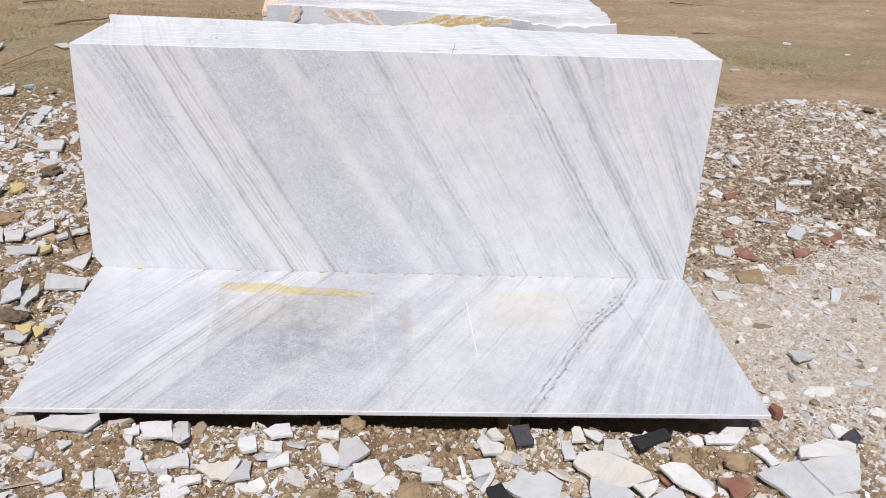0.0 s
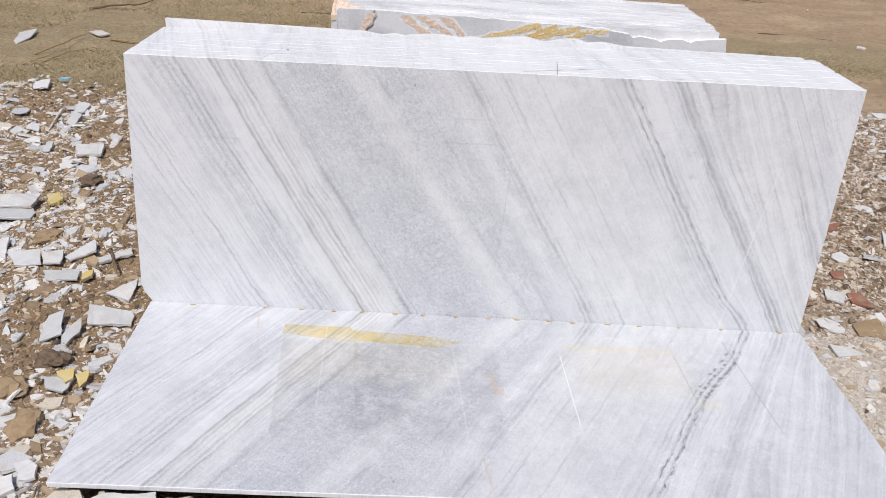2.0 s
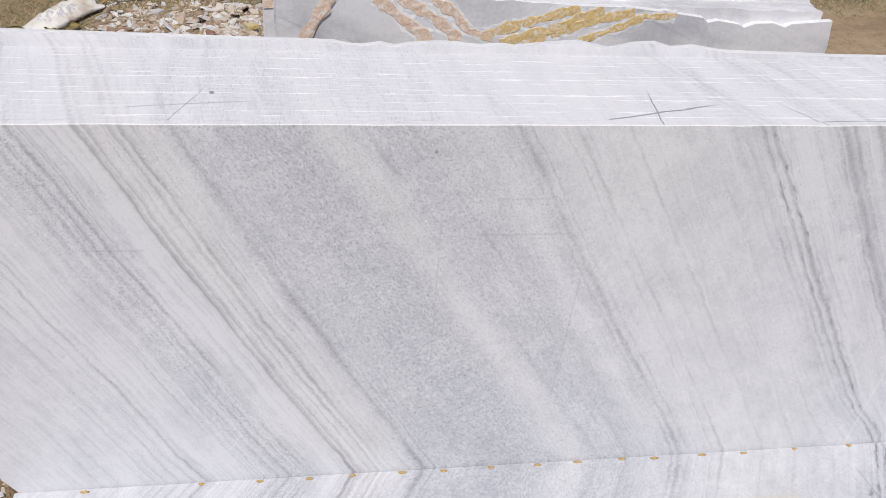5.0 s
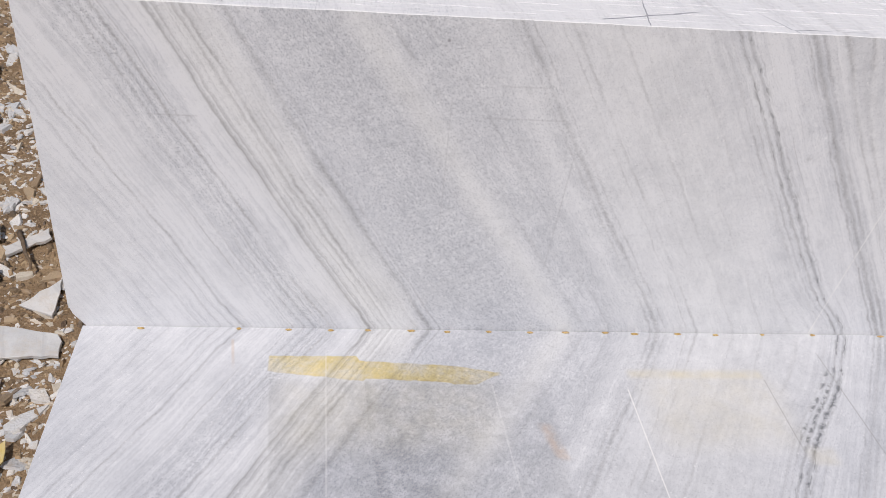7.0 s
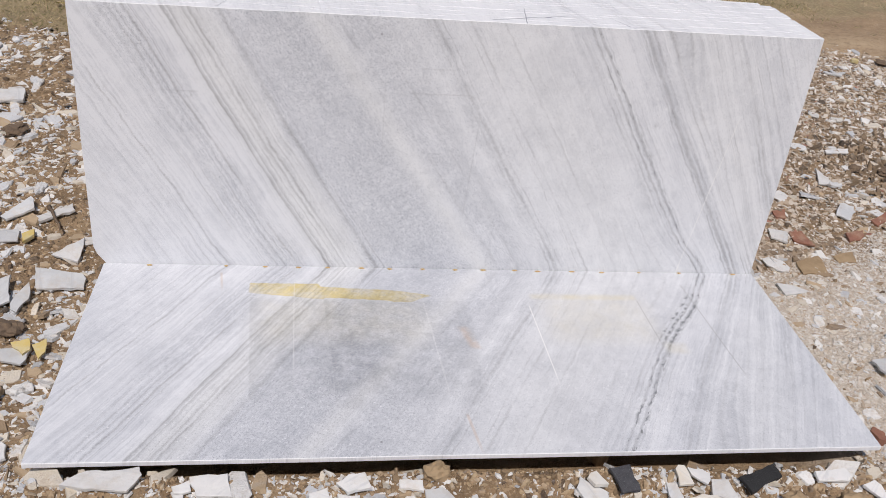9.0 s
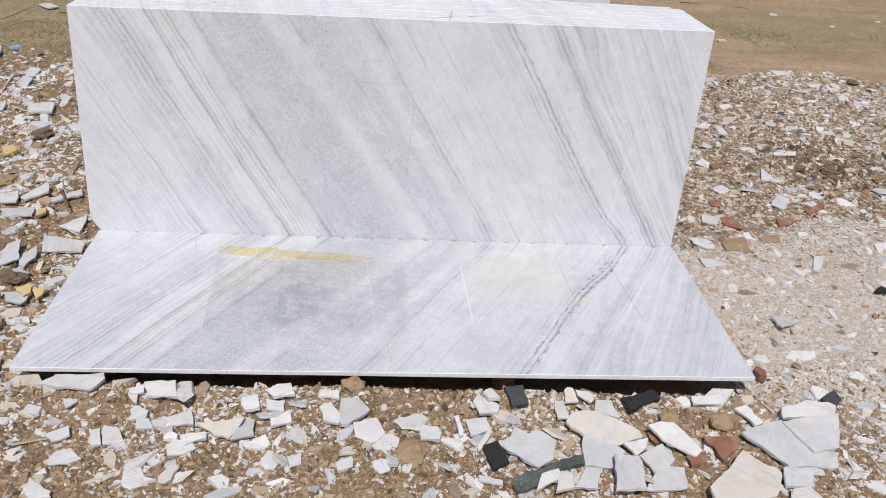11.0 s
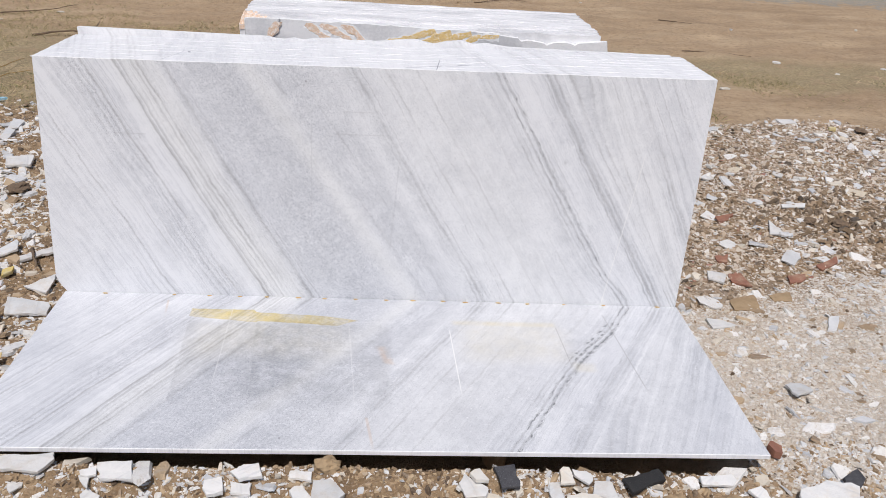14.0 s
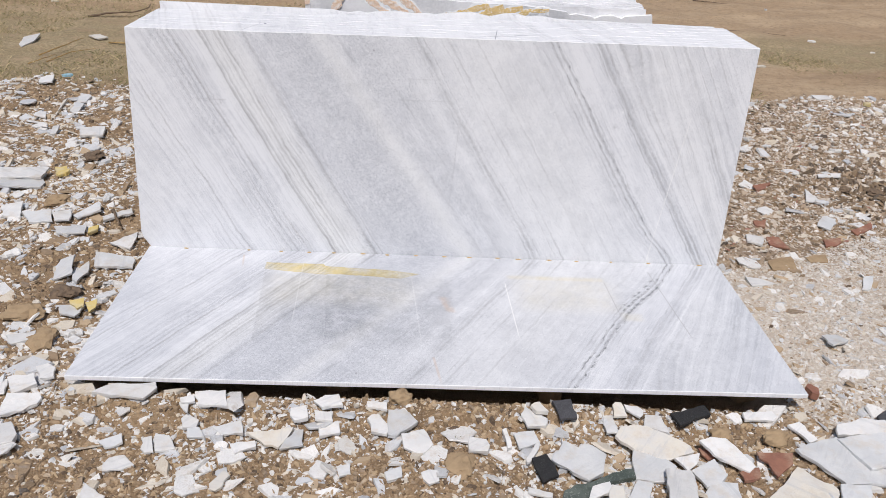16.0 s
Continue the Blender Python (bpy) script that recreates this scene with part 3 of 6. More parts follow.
def earth():
    """Dry brown earth, dusty pale where stone powder lies, thinly grown with dry grass further off."""
    g = Nodes("dry_earth", 0.95)
    x, y, z = g.xyz(g.pos)
    big = g.noise(g.pos, 0.9, 4, 0.6)
    mid = g.noise(g.pos, 5.0, 5, 0.65)
    small = g.noise(g.pos, 45.0, 4, 0.7)
    tiny = g.noise(g.pos, 190.0, 2, 0.7)
    soil = g.ramp(mid, [(0.25, (0.19, 0.122, 0.067)), (0.5, (0.285, 0.192, 0.109)), (0.75, (0.40, 0.287, 0.172))])
    ruts = g.noise(g.vec(g.m("MULTIPLY", x, 0.35), g.m("MULTIPLY", y, 3.0), 0.0), 1.2, 4, 0.6)
    field = g.ramp(g.m("ADD", g.m("MULTIPLY", ruts, 0.6), g.m("MULTIPLY", big, 0.4)), [(0.33, (0.32, 0.218, 0.13)), (0.48, (0.42, 0.295, 0.18)), (0.62, (0.53, 0.392, 0.25))])
    far = g.step(g.m("ADD", y, g.m("MULTIPLY", g.m("SUBTRACT", mid, 0.5), 0.5)), 4.6, 5.2)
    speck = g.noise(g.pos, 24.0, 5, 0.75)
    field = g.mix(g.m("MULTIPLY", g.step(speck, 0.50, 0.66), 0.55), field, (0.20, 0.135, 0.08))
    field = g.mix(g.m("MULTIPLY", g.step(speck, 0.46, 0.34), 0.5), field, (0.52, 0.40, 0.275))
    col = g.mix(far, soil, field)
    # dry grass cover: a broad sward on one side, thin strips on the other
    sward = g.m("MULTIPLY", g.step(g.m("ADD", x, g.m("MULTIPLY", big, 1.5)), 1.3, 0.2), g.m("MULTIPLY", g.step(y, 4.5, 5.0), g.step(g.m("ADD", y, g.m("MULTIPLY", big, 2.0)), 8.4, 7.2)))
    strip = g.m("MULTIPLY", g.step(x, 1.2, 1.9), g.m("MULTIPLY", g.step(g.m("ADD", y, g.m("MULTIPLY", mid, 0.8)), 6.2, 6.6), g.step(g.m("ADD", y, g.m("MULTIPLY", mid, 0.8)), 7.6, 7.1)))
    clump = g.noise(g.vec(x, g.m("MULTIPLY", y, 1.0), 3.0), 11.0, 6, 0.78)
    grow = g.m("MULTIPLY", g.m("MAXIMUM", sward, strip), g.step(g.m("ADD", g.m("MULTIPLY", mid, 0.35), g.m("MULTIPLY", clump, 0.65)), 0.37, 0.52))
    col = g.mix(g.m("MULTIPLY", grow, 0.7), col, g.mix(g.step(g.noise(g.pos, 60.0, 4, 0.75), 0.36, 0.64), (0.165, 0.142, 0.068), (0.46, 0.375, 0.215)))
    # pale stone powder beside the lying slab
    powder = g.m("MULTIPLY", g.m("MULTIPLY", g.step(g.m("ADD", x, g.m("MULTIPLY", mid, 0.4)), 1.0, 1.4), g.step(g.m("ADD", x, big), 3.9, 2.9)), g.m("MULTIPLY", g.step(g.m("ADD", y, g.m("MULTIPLY", mid, 0.5)), 3.25, 2.7), g.step(y, 1.5, 1.9)))
    col = g.mix(g.m("MULTIPLY", powder, g.m("MULTIPLY_ADD", small, 0.6, 0.5), clamp=True), col, (0.66, 0.585, 0.50))
    col = g.mix(g.m("MULTIPLY", g.m("SUBTRACT", tiny, 0.5), 0.8, clamp=True), col, (0.66, 0.60, 0.52))
    col = g.mix(g.m("MULTIPLY", g.step(small, 0.62, 0.8), 0.4), col, (0.17, 0.115, 0.07))
    gravel_strip = g.m("MULTIPLY", g.step(g.m("ADD", y, g.m("MULTIPLY", mid, 1.2)), 10.7, 10.95), g.step(g.m("ADD", x, mid), 4.4, 5.4))
    col = g.mix(g.m("MULTIPLY", gravel_strip, g.step(speck, 0.3, 0.6)), col, g.mix(small, (0.20, 0.20, 0.17), (0.38, 0.37, 0.34)))
    crumb = g.noise(g.pos, 85.0, 5, 0.75)
    # low spots of the crumb noise darkened, painting in shade between soil crumbs
    col = g.mix(g.m("MULTIPLY", g.step(crumb, 0.45, 0.32), 0.4), col, (0.13, 0.085, 0.05))
    g.bump(g.m("ADD", g.m("ADD", small, g.m("MULTIPLY", crumb, 0.6)), g.m("MULTIPLY", tiny, 0.5)), 0.9, 0.014)
    return g.colour(col)


EARTH = earth()


def grass_material():
    g = Nodes("dry_grass", 0.9)
    col = g.ramp(g.geo.outputs["Random Per Island"], [(0.0, (0.29, 0.255, 0.125)), (0.3, (0.44, 0.36, 0.20)), (0.6, (0.58, 0.47, 0.29)), (0.82, (0.19, 0.18, 0.08))], "CONSTANT")
    return g.colour(col)


GRASS = grass_material()


# ---------------------------------------------------------------- mesh helpers
def mesh_from(name, bm, material, smooth=False):
    me = bpy.data.meshes.new(name)
    bm.normal_update()
    bm.to_mesh(me)
    bm.free()
    me.materials.append(material)
    if smooth:
        me.polygons.foreach_set("use_smooth", [True] * len(me.polygons))
    return me


def part(name, bm, material, parent, label="", smooth=False):
    ob = new(name, mesh_from(name, bm, material, smooth))
    ob.parent = parent
    if label:
        tagged(ob, label)
    return ob


def thing(name, bm, material, at, label, category, group="", kind="", smooth=False, edge=None):
    ob = new(name, mesh_from(name, bm, material, smooth))
    if edge:
        ob.data.materials.append(edge)
        for f in ob.data.polygons:
            f.material_index = 1 if abs(f.normal.z) < 0.9 else 0
    ob.matrix_basis = at
    return tagged(ob, label, category, group, kind)


def plate(outline, thickness, bevel=0.0015, flip=False):
    """A flat slab: outline in local x, y; its good face at z = 0, its back at z = -thickness."""
    bm = bmesh.new()
    vs = [bm.verts.new((px, py, 0)) for px, py in outline]
    f = bm.faces.new(vs)
    ext = bmesh.ops.extrude_face_region(bm, geom=[f])
    for el in ext["geom"]:
        if isinstance(el, bmesh.types.BMVert):
            el.co.z = -thickness
    bmesh.ops.recalc_face_normals(bm, faces=bm.faces)
    if bevel:
        bmesh.ops.bevel(bm, geom=list(bm.edges), offset=bevel, segments=1, affect="EDGES")
    return bm


def level_top(bm, share):
    """Raises the back rim of a leaning slab's top, so that the sawn top lies level (share 1) or keeps its step (0)."""
    for v in bm.verts:
        if v.co.y > 0.7 and v.co.z < -0.01:
            v.co.y += 0.0176 * 0.122 * share
    return bm


def rough_edge(x0, x1, y0, y1, rnd, step=0.03, jag=0.004):
    """A chipped edge from (x0, y0) to (x1, y1)."""
    n = max(2, int(abs(x1 - x0) / step))
    return [(x0 + (x1 - x0) * k / n + rnd.uniform(-0.3, 0.3) * step, y0 + (y1 - y0) * k / n + rnd.uniform(-jag, jag)) for k in range(1, n)]


def ground_height(px, py):
    """Gentle lumps; level under the slabs but for an added hollow, a low bank of waste on one side."""
    px, py = np.asarray(px, float), np.asarray(py, float)
    lump = 0.012 * np.sin(5.1 * px + 1.3) * np.sin(4.3 * py + 0.4) + 0.008 * np.sin(11.0 * px + 2.0 * py) + 0.006 * np.sin(17.0 * py - 9.0 * px + 1.0)
    inside = np.clip(np.maximum(np.abs(px) - 1.12, np.maximum(1.72 - py, py - 3.9)) / 0.25, 0, 1)
    bank = 0.05 * np.exp(-((px - 2.6) / 0.9) ** 2 - ((py - 4.0) / 0.9) ** 2) + 0.03 * np.exp(-((px + 0.9) / 0.55) ** 2 - ((py - 5.5) / 0.45) ** 2)
    fade = np.clip((14 - py) / 6, 0, 1)
    # hollow added under the lying slab to deepen the shade in its gap
    hollow = np.clip((1.045 - np.abs(px)) / 0.06, 0, 1) * np.clip((py - 1.782) / 0.02, 0, 1) * np.clip((2.53 - py) / 0.08, 0, 1)
    rim = (0.036 - 0.008 * np.clip(px, -1, 1)) * np.clip((1.2 - np.abs(px)) / 0.15, 0, 1) * np.exp(-((py - 1.75) / 0.055) ** 2)
    return -0.06 * hollow + rim + lump * (0.25 + 0.75 * inside) * fade - 0.03 + 0.012 * inside + bank * inside


# ---------------------------------------------------------------- ground
def build_ground():
    xs = np.concatenate([[-900, -200, -60, -20, -10], np.arange(-6, 6.5, 0.065), [8, 12, 20, 60, 200, 900]])
    ys = np.concatenate([[-900, -200, -60, -20, -8, -3], np.arange(-1, 1.6, 0.07), np.arange(1.6, 1.9, 0.02), np.arange(1.9, 12, 0.07), [14, 18, 25, 60, 200, 900]])
    X, Y = np.meshgrid(xs, ys)
    near = (np.abs(X) < 6.5) & (Y > -1.1) & (Y < 12.1)
    Z = np.where(near, ground_height(X, Y), -0.018)
    vs = np.stack([X, Y, Z], -1).reshape(-1, 3)
    nx = len(xs)
    faces = [(j * nx + i, j * nx + i + 1, (j + 1) * nx + i + 1, (j + 1) * nx + i) for j in range(len(ys) - 1) for i in range(nx - 1)]
    me = bpy.data.meshes.new("ground")
    me.from_pydata(vs.tolist(), [], faces)
    me.materials.append(EARTH)
    me.polygons.foreach_set("use_smooth", [True] * len(me.polygons))
    tagged(new("ground", me), "dry brown earth yard with dust and thin grass", "ground", kind="structure")


build_ground()

# ---------------------------------------------------------------- the matched slabs
SEAM = Vector((0.0, 2.585, 0.052))
LEAN_BACK = math.degrees(math.atan(0.122))
PITCH = 0.0177
rnd = random.Random(4)


def standing(index, drop=0.0):
    """Pose of a slab of the leaning stack: local x along it, y up its face, z towards the viewer."""
    return pose(SEAM.x, SEAM.y + index * PITCH, SEAM.z + drop, 90 - LEAN_BACK)


front_outline = [(-1.02, -0.08), (1.07, -0.08), (1.071, 0.0), (1.089, 0.811)] + rough_edge(1.089, -1.09, 0.811, 0.786, rnd, 0.06, 0.0008) + [(-1.09, 0.786), (-1.093, 0.055), (-1.085, 0.03), (-1.06, -0.004)]
thing("marble_slab", level_top(plate(front_outline, 0.0165), 0.8), MARBLE_UP, standing(0),
      "polished white marble slab with diagonal grey veins, leaning on the stack", "marble slab", "slabs of the leaning stack", "thing", edge=MARBLE_CUT)

for i in range(1, 20):
    smooth_run = i < 6
    left = -1.09 + 0.0013 * i + rnd.uniform(-0.0015, 0.0015)
    right = 1.089 - 0.0012 * i + (0.0 if smooth_run else rnd.uniform(-0.004, 0.002))
    rise = rnd.uniform(-0.0004, 0.0004) if smooth_run else rnd.uniform(-0.0013, 0.0004)
    hl, hr = 0.785 + rise, 0.809 + rise
    if i == 18:
        hl, hr = hl - 0.012, hr - 0.012
    if i == 19:
        top = [(right - 0.03, 0.806)] + rough_edge(right - 0.03, 0.43, 0.806, 0.806, rnd, 0.05, 0.001)
        top += [(0.43, 0.808), (0.36, 0.817), (0.31, 0.812), (0.27, 0.822), (0.22, 0.818), (0.17, 0.806), (0.10, 0.819), (0.03, 0.813), (-0.04, 0.804)]
        top += rough_edge(-0.04, -0.42, 0.806, 0.80, rnd, 0.03, 0.005) + [(-0.42, 0.804), (left, 0.806)]
    else:
        top = [(right, hr)] + rough_edge(right, left, hr, hl, rnd, 0.05, 0.0012) + [(left, hl)]
    thing("marble_slab", level_top(plate([(-1.02, -0.08), (1.06, -0.08)] + top, 0.0176, 0.0), 1.0 if smooth_run else rnd.uniform(0.86, 1.0)), MARBLE_CUT, standing(i),
          "white marble slab standing on edge in a leaning stack" if i < 19 else "white marble slab with broken top edge behind the stack",
          "marble slab", "slabs of the leaning stack", "thing", edge=MARBLE_BROKEN if i == 19 else None)

lying_outline = [(-1.066, -0.003)] + rough_edge(-1.066, -1.074, -0.003, -0.794, rnd, 0.004, 0.0004) + [(-1.075, -0.794)]
lying_outline += rough_edge(-1.075, 1.092, -0.794, -0.789, rnd, 0.22, 0.0007) + [(1.092, -0.789), (1.073, -0.003)]
lying = thing("marble_slab", plate(lying_outline, 0.0155), MARBLE_FLAT, pose(*SEAM, 0.25),
              "polished white marble slab lying flat, grey veins and yellow resin stain", "marble slab", "", "thing", edge=MARBLE_CUT)
lying_under = 0.052 - 0.0155


def resin_dab(px, length):
    bm = bmesh.new()
    bmesh.ops.create_icosphere(bm, subdivisions=1, radius=1.0)
    bmesh.ops.scale(bm, vec=(length, 0.004, 0.002), verts=bm.verts)
    bmesh.ops.translate(bm, vec=(px, -0.010 + rnd.uniform(-0.002, 0.002), 0.001), verts=bm.verts)
    part("resin_dab", bm, GUM, lying, "dried brown resin dab along the slab edge", True)


for px in (-0.93, -0.70, -0.58, -0.477, -0.385, -0.277, -0.186, -0.079, 0.028, 0.122, 0.228, 0.306, 0.424, 0.528, 0.66, 0.804, 1.0):
    resin_dab(px, rnd.uniform(0.006, 0.012))


# ---------------------------------------------------------------- the rear stack
rear_rnd = random.Random(11)
for i in range(2, 26):
    y = 3.31 + (i - 1) * 0.0178
    left = -0.565 + rear_rnd.uniform(-0.008, 0.006)
    right = 0.852 - 0.0007 * i + rear_rnd.uniform(-0.01, 0.004)
    z = 0.853 + rear_rnd.uniform(-0.001, 0.0006) - (0.006 if i < 6 else 0.0)
    if i == 25:
        z += 0.003
    top = [(right, z)] + rough_edge(right, left, z, z, rear_rnd, 0.05, 0.0015) + [(left, z)]
    if i < 9:
        cut = -0.40 - max(0, i - 2) * 0.022
        top = [(right, z)] + rough_edge(right, cut, z, z, rear_rnd, 0.04, 0.003) + [(cut, z), (cut - 0.03, z - 0.02), (left, z - 0.028)]
    ob = thing("marble_slab", plate([(left, -0.03), (right, -0.03)] + top, 0.0177, 0.0), MARBLE_BACK, pose(0, y, 0, 90),
               "grey-white marble slab standing on edge in the rear stack", "marble slab", "slabs of the rear stack", "thing")

broken_top = [(0.872, 0.832), (0.76, 0.82), (0.745, 0.811), (0.71, 0.821), (0.66, 0.818), (0.632, 0.806), (0.62, 0.814), (0.555, 0.822), (0.53, 0.816), (0.515, 0.828)]
broken_top += [(0.44, 0.836), (0.30, 0.848), (0.19, 0.846), (0.10, 0.85)] + rough_edge(0.10, -0.40, 0.85, 0.855, rear_rnd, 0.03, 0.003) + [(-0.40, 0.856), (-0.545, 0.852)]
rear_front = thing("marble_slab", plate([(-0.545, -0.03), (0.86, -0.03), (0.885, 0.76)] + broken_top, 0.017, 0.001), MARBLE_GREY, pose(0, 3.31, 0, 90),
                   "grey marble slab with broken top and ochre fracture bands", "marble slab", "slabs of the rear stack", "thing", edge=MARBLE_BROKEN)


def crust(points, width, seed, rise=1.0):
    """A rough raised band along points on the slab's face."""
    r = random.Random(seed)
    bm = bmesh.new()
    path = []
    for (ax, ay), (bx, by) in zip(points, points[1:]):
        n = max(2, int(math.hypot(bx - ax, by - ay) / 0.011))
        path += [(ax + (bx - ax) * k / n, ay + (by - ay) * k / n) for k in range(n)]
    path.append(points[-1])
    rows = []
    for k, (px, py) in enumerate(path):
        qx, qy = path[min(k + 1, len(path) - 1)]
        ox, oy = path[max(k - 1, 0)]
        t = Vector((qx - ox, qy - oy, 0)).normalized()
        s = Vector((-t.y, t.x, 0))
        w = width * (0.95 + 0.3 * math.sin(k * 0.9 + seed) * math.sin(k * 0.37 + 2 * seed)) * r.uniform(0.9, 1.1)
        row = []
        for a, h in ((-1.4, -0.002), (-0.9, 0.0015), (0, 0.002), (0.9, 0.0015), (1.4, -0.002)):
            c = Vector((px, py, 0)) + s * (a * w + r.uniform(-0.0022, 0.0022))
            row.append(bm.verts.new((c.x, min(c.y, 0.846), (h if h < 0 else h * rise * 0.6) + (r.uniform(-0.001, 0.0022) * rise if abs(a) < 1 else 0))))
        rows.append(row)
    for p, q in zip(rows, rows[1:]):
        for k in range(4):
            bm.faces.new((p[k], q[k], q[k + 1], p[k + 1]))
    bmesh.ops.recalc_face_normals(bm, faces=bm.faces)
    return bm


for seed, (points, width) in enumerate((([(-0.31, 0.845), (-0.25, 0.80), (-0.174, 0.745)], 0.013),
                                        ([(-0.255, 0.848), (-0.18, 0.81), (-0.10, 0.75)], 0.013), ([(-0.175, 0.848), (-0.12, 0.815), (-0.085, 0.775), (-0.02, 0.757)], 0.011),
                                        ([(-0.04, 0.765), (0.08, 0.805), (0.19, 0.84)], 0.012), ([(0.0, 0.745), (0.14, 0.79), (0.25, 0.838)], 0.012),
                                        ([(0.06, 0.74), (0.2, 0.80), (0.33, 0.836)], 0.011), ([(0.2, 0.755), (0.31, 0.80), (0.36, 0.826), (0.44, 0.826)], 0.009))):
    part("fracture_band", crust(points, width * 1.05, seed, 0.5), OCHRE, rear_front, "rough ochre and pink fracture band")
    part("fracture_rim", crust(points, width * 1.75, seed + 50, 0.1), MARBLE_BROKEN, rear_front, "chipped white rim of the fracture")

small_front = thing("marble_slab", plate([(-0.54, -0.03), (-0.505, -0.03), (-0.488, 0.72), (-0.44, 0.80), (-0.408, 0.858), (-0.54, 0.856)], 0.006, 0.001), MARBLE_GREY, pose(0, 3.303, 0, 90),
                    "narrow grey marble remnant in front of the rear stack", "marble slab", "slabs of the rear stack", "thing")


part("fracture_band", crust([(-0.414, 0.852), (-0.446, 0.80), (-0.494, 0.715), (-0.506, 0.60)], 0.013, 77, 0.2), OCHRE, small_front, "rough ochre fracture along the broken edge")


def ochre_lump():
    bm = bmesh.new()
    r = random.Random(5)
    n = 26
    grid = [[bm.verts.new((-0.568 + 0.165 * a / n, 3.325 + 0.0125 * b, 0.822 + 0.03 * min(1, b / 9) + r.uniform(-0.004, 0.006))) for a in range(n + 1)] for b in range(11)]
    for b in range(10):
        for a in range(n):
            if a / n < 1.02 - b * 0.085:
                bm.faces.new((grid[b][a], grid[b][a + 1], grid[b + 1][a + 1], grid[b + 1][a]))
    bmesh.ops.delete(bm, geom=[v for v in bm.verts if not v.link_faces], context="VERTS")
    ext = bmesh.ops.extrude_face_region(bm, geom=list(bm.faces))
    for e in ext["geom"]:
        if isinstance(e, bmesh.types.BMVert):
            e.co.z -= 0.02
    bmesh.ops.recalc_face_normals(bm, faces=bm.faces)
    return bm


lump = part("fracture_crust", ochre_lump(), OCHRE, rear_front, "rough ochre broken corner")
lump.matrix_parent_inverse = rear_front.matrix_basis.inverted()


# ---------------------------------------------------------------- loose stone
def shard(seed, size, thick, sides=6, stretch=1.0, chunky=False):
    """A broken flat piece with uneven outline, thickness and worn rim, resting at z = 0."""
    r = random.Random(seed)
    bm = bmesh.new()
    corner = [(2 * math.pi * (k + r.uniform(-0.32, 0.32)) / sides, size * r.uniform(0.62, 1.12)) for k in range(sides)]
    ang, rad = [], []
    for (a0, r0), (a1, r1) in zip(corner, corner[1:] + [(corner[0][0] + 2 * math.pi, corner[0][1])]):
        p0, p1 = Vector((math.cos(a0) * r0, math.sin(a0) * r0)), Vector((math.cos(a1) * r1, math.sin(a1) * r1))
        for f in (0.0, r.uniform(0.3, 0.5), r.uniform(0.6, 0.8)):
            p = p0.lerp(p1, f) * (1 + r.uniform(-0.05, 0.05))
            ang.append(math.atan2(p.y, p.x))
            rad.append(p.length)
    sides = len(ang)
    low, mid, top = [], [], []
    for a, q in zip(ang, rad):
        px, py = math.cos(a) * q * stretch, math.sin(a) * q / stretch
        sx = r.uniform(0.86, 1.0)
        low.append(bm.verts.new((px * sx, py * sx, 0)))
        mid.append(bm.verts.new((px, py, thick * r.uniform(0.55, 0.85))))
        k = r.uniform(0.72, 0.9) if chunky else r.uniform(0.93, 0.985)
        top.append(bm.verts.new((px * k, py * k, thick * (r.uniform(0.8, 1.35) if chunky else r.uniform(0.96, 1.04)))))
    for k in range(sides):
        n = (k + 1) % sides
        bm.faces.new((low[k], low[n], mid[n], mid[k]))
        bm.faces.new((mid[k], mid[n], top[n], top[k]))
    cap = bm.faces.new(top)
    if chunky:
        bmesh.ops.poke(bm, faces=[cap])
    bm.faces.new(low[::-1])
    bmesh.ops.recalc_face_normals(bm, faces=bm.faces)
    return bm


def clod(seed, size, thick):
    """A lumpy crumbled block of earth or stone, flat below."""
    bm = bmesh.new()
    bmesh.ops.create_icosphere(bm, subdivisions=3, radius=1.0)
    off = Vector((seed * 3.7, seed * 1.3, 0))
    for v in bm.verts:
        n = v.co.normalized()
        k = 1 + 0.45 * noise.noise(n * 1.3 + off) + 0.22 * noise.noise(n * 3.1 + off) + 0.10 * noise.noise(n * 7.0 + off)
        cell = noise.voronoi(n * 1.6 + off)[0]
        k *= 0.85 + 0.25 * min(0.8, cell[1] - cell[0])
        v.co = Vector((n.x * size * k * 1.15, n.y * size * k * 0.9, max(n.z, -0.25) * thick * 0.8 * k + 0.2 * thick))
    return bm


def clear_of_slabs(px, py, margin):
    """True where a loose piece of that reach touches neither the slabs nor the stacks."""
    reach_in = np.where(margin < 0.02, 0.012, -margin)
    a = (np.abs(px) < 1.08 - reach_in) & (py > 1.785 + reach_in) & (py < 2.6) | (np.abs(px) < 1.09 + margin) & (py > 2.5) & (py < 3.06 + margin)
    b = (px > -0.59 - margin) & (px < 0.89 + margin) & (py > 3.25 - margin) & (py < 3.8 + margin)
    return ~(a | b)


def rubble_edge(px, py):
    """How far inside the spread of waste a place lies, in metres (negative: outside)."""
    limit = np.where(px < -1.45, 4.78, np.where(px < 0.9, 5.58, 5.05)) + 0.10 * np.sin(px * 5.0) + 0.05 * np.sin(px * 13.0 + 1.0)
    return limit - py


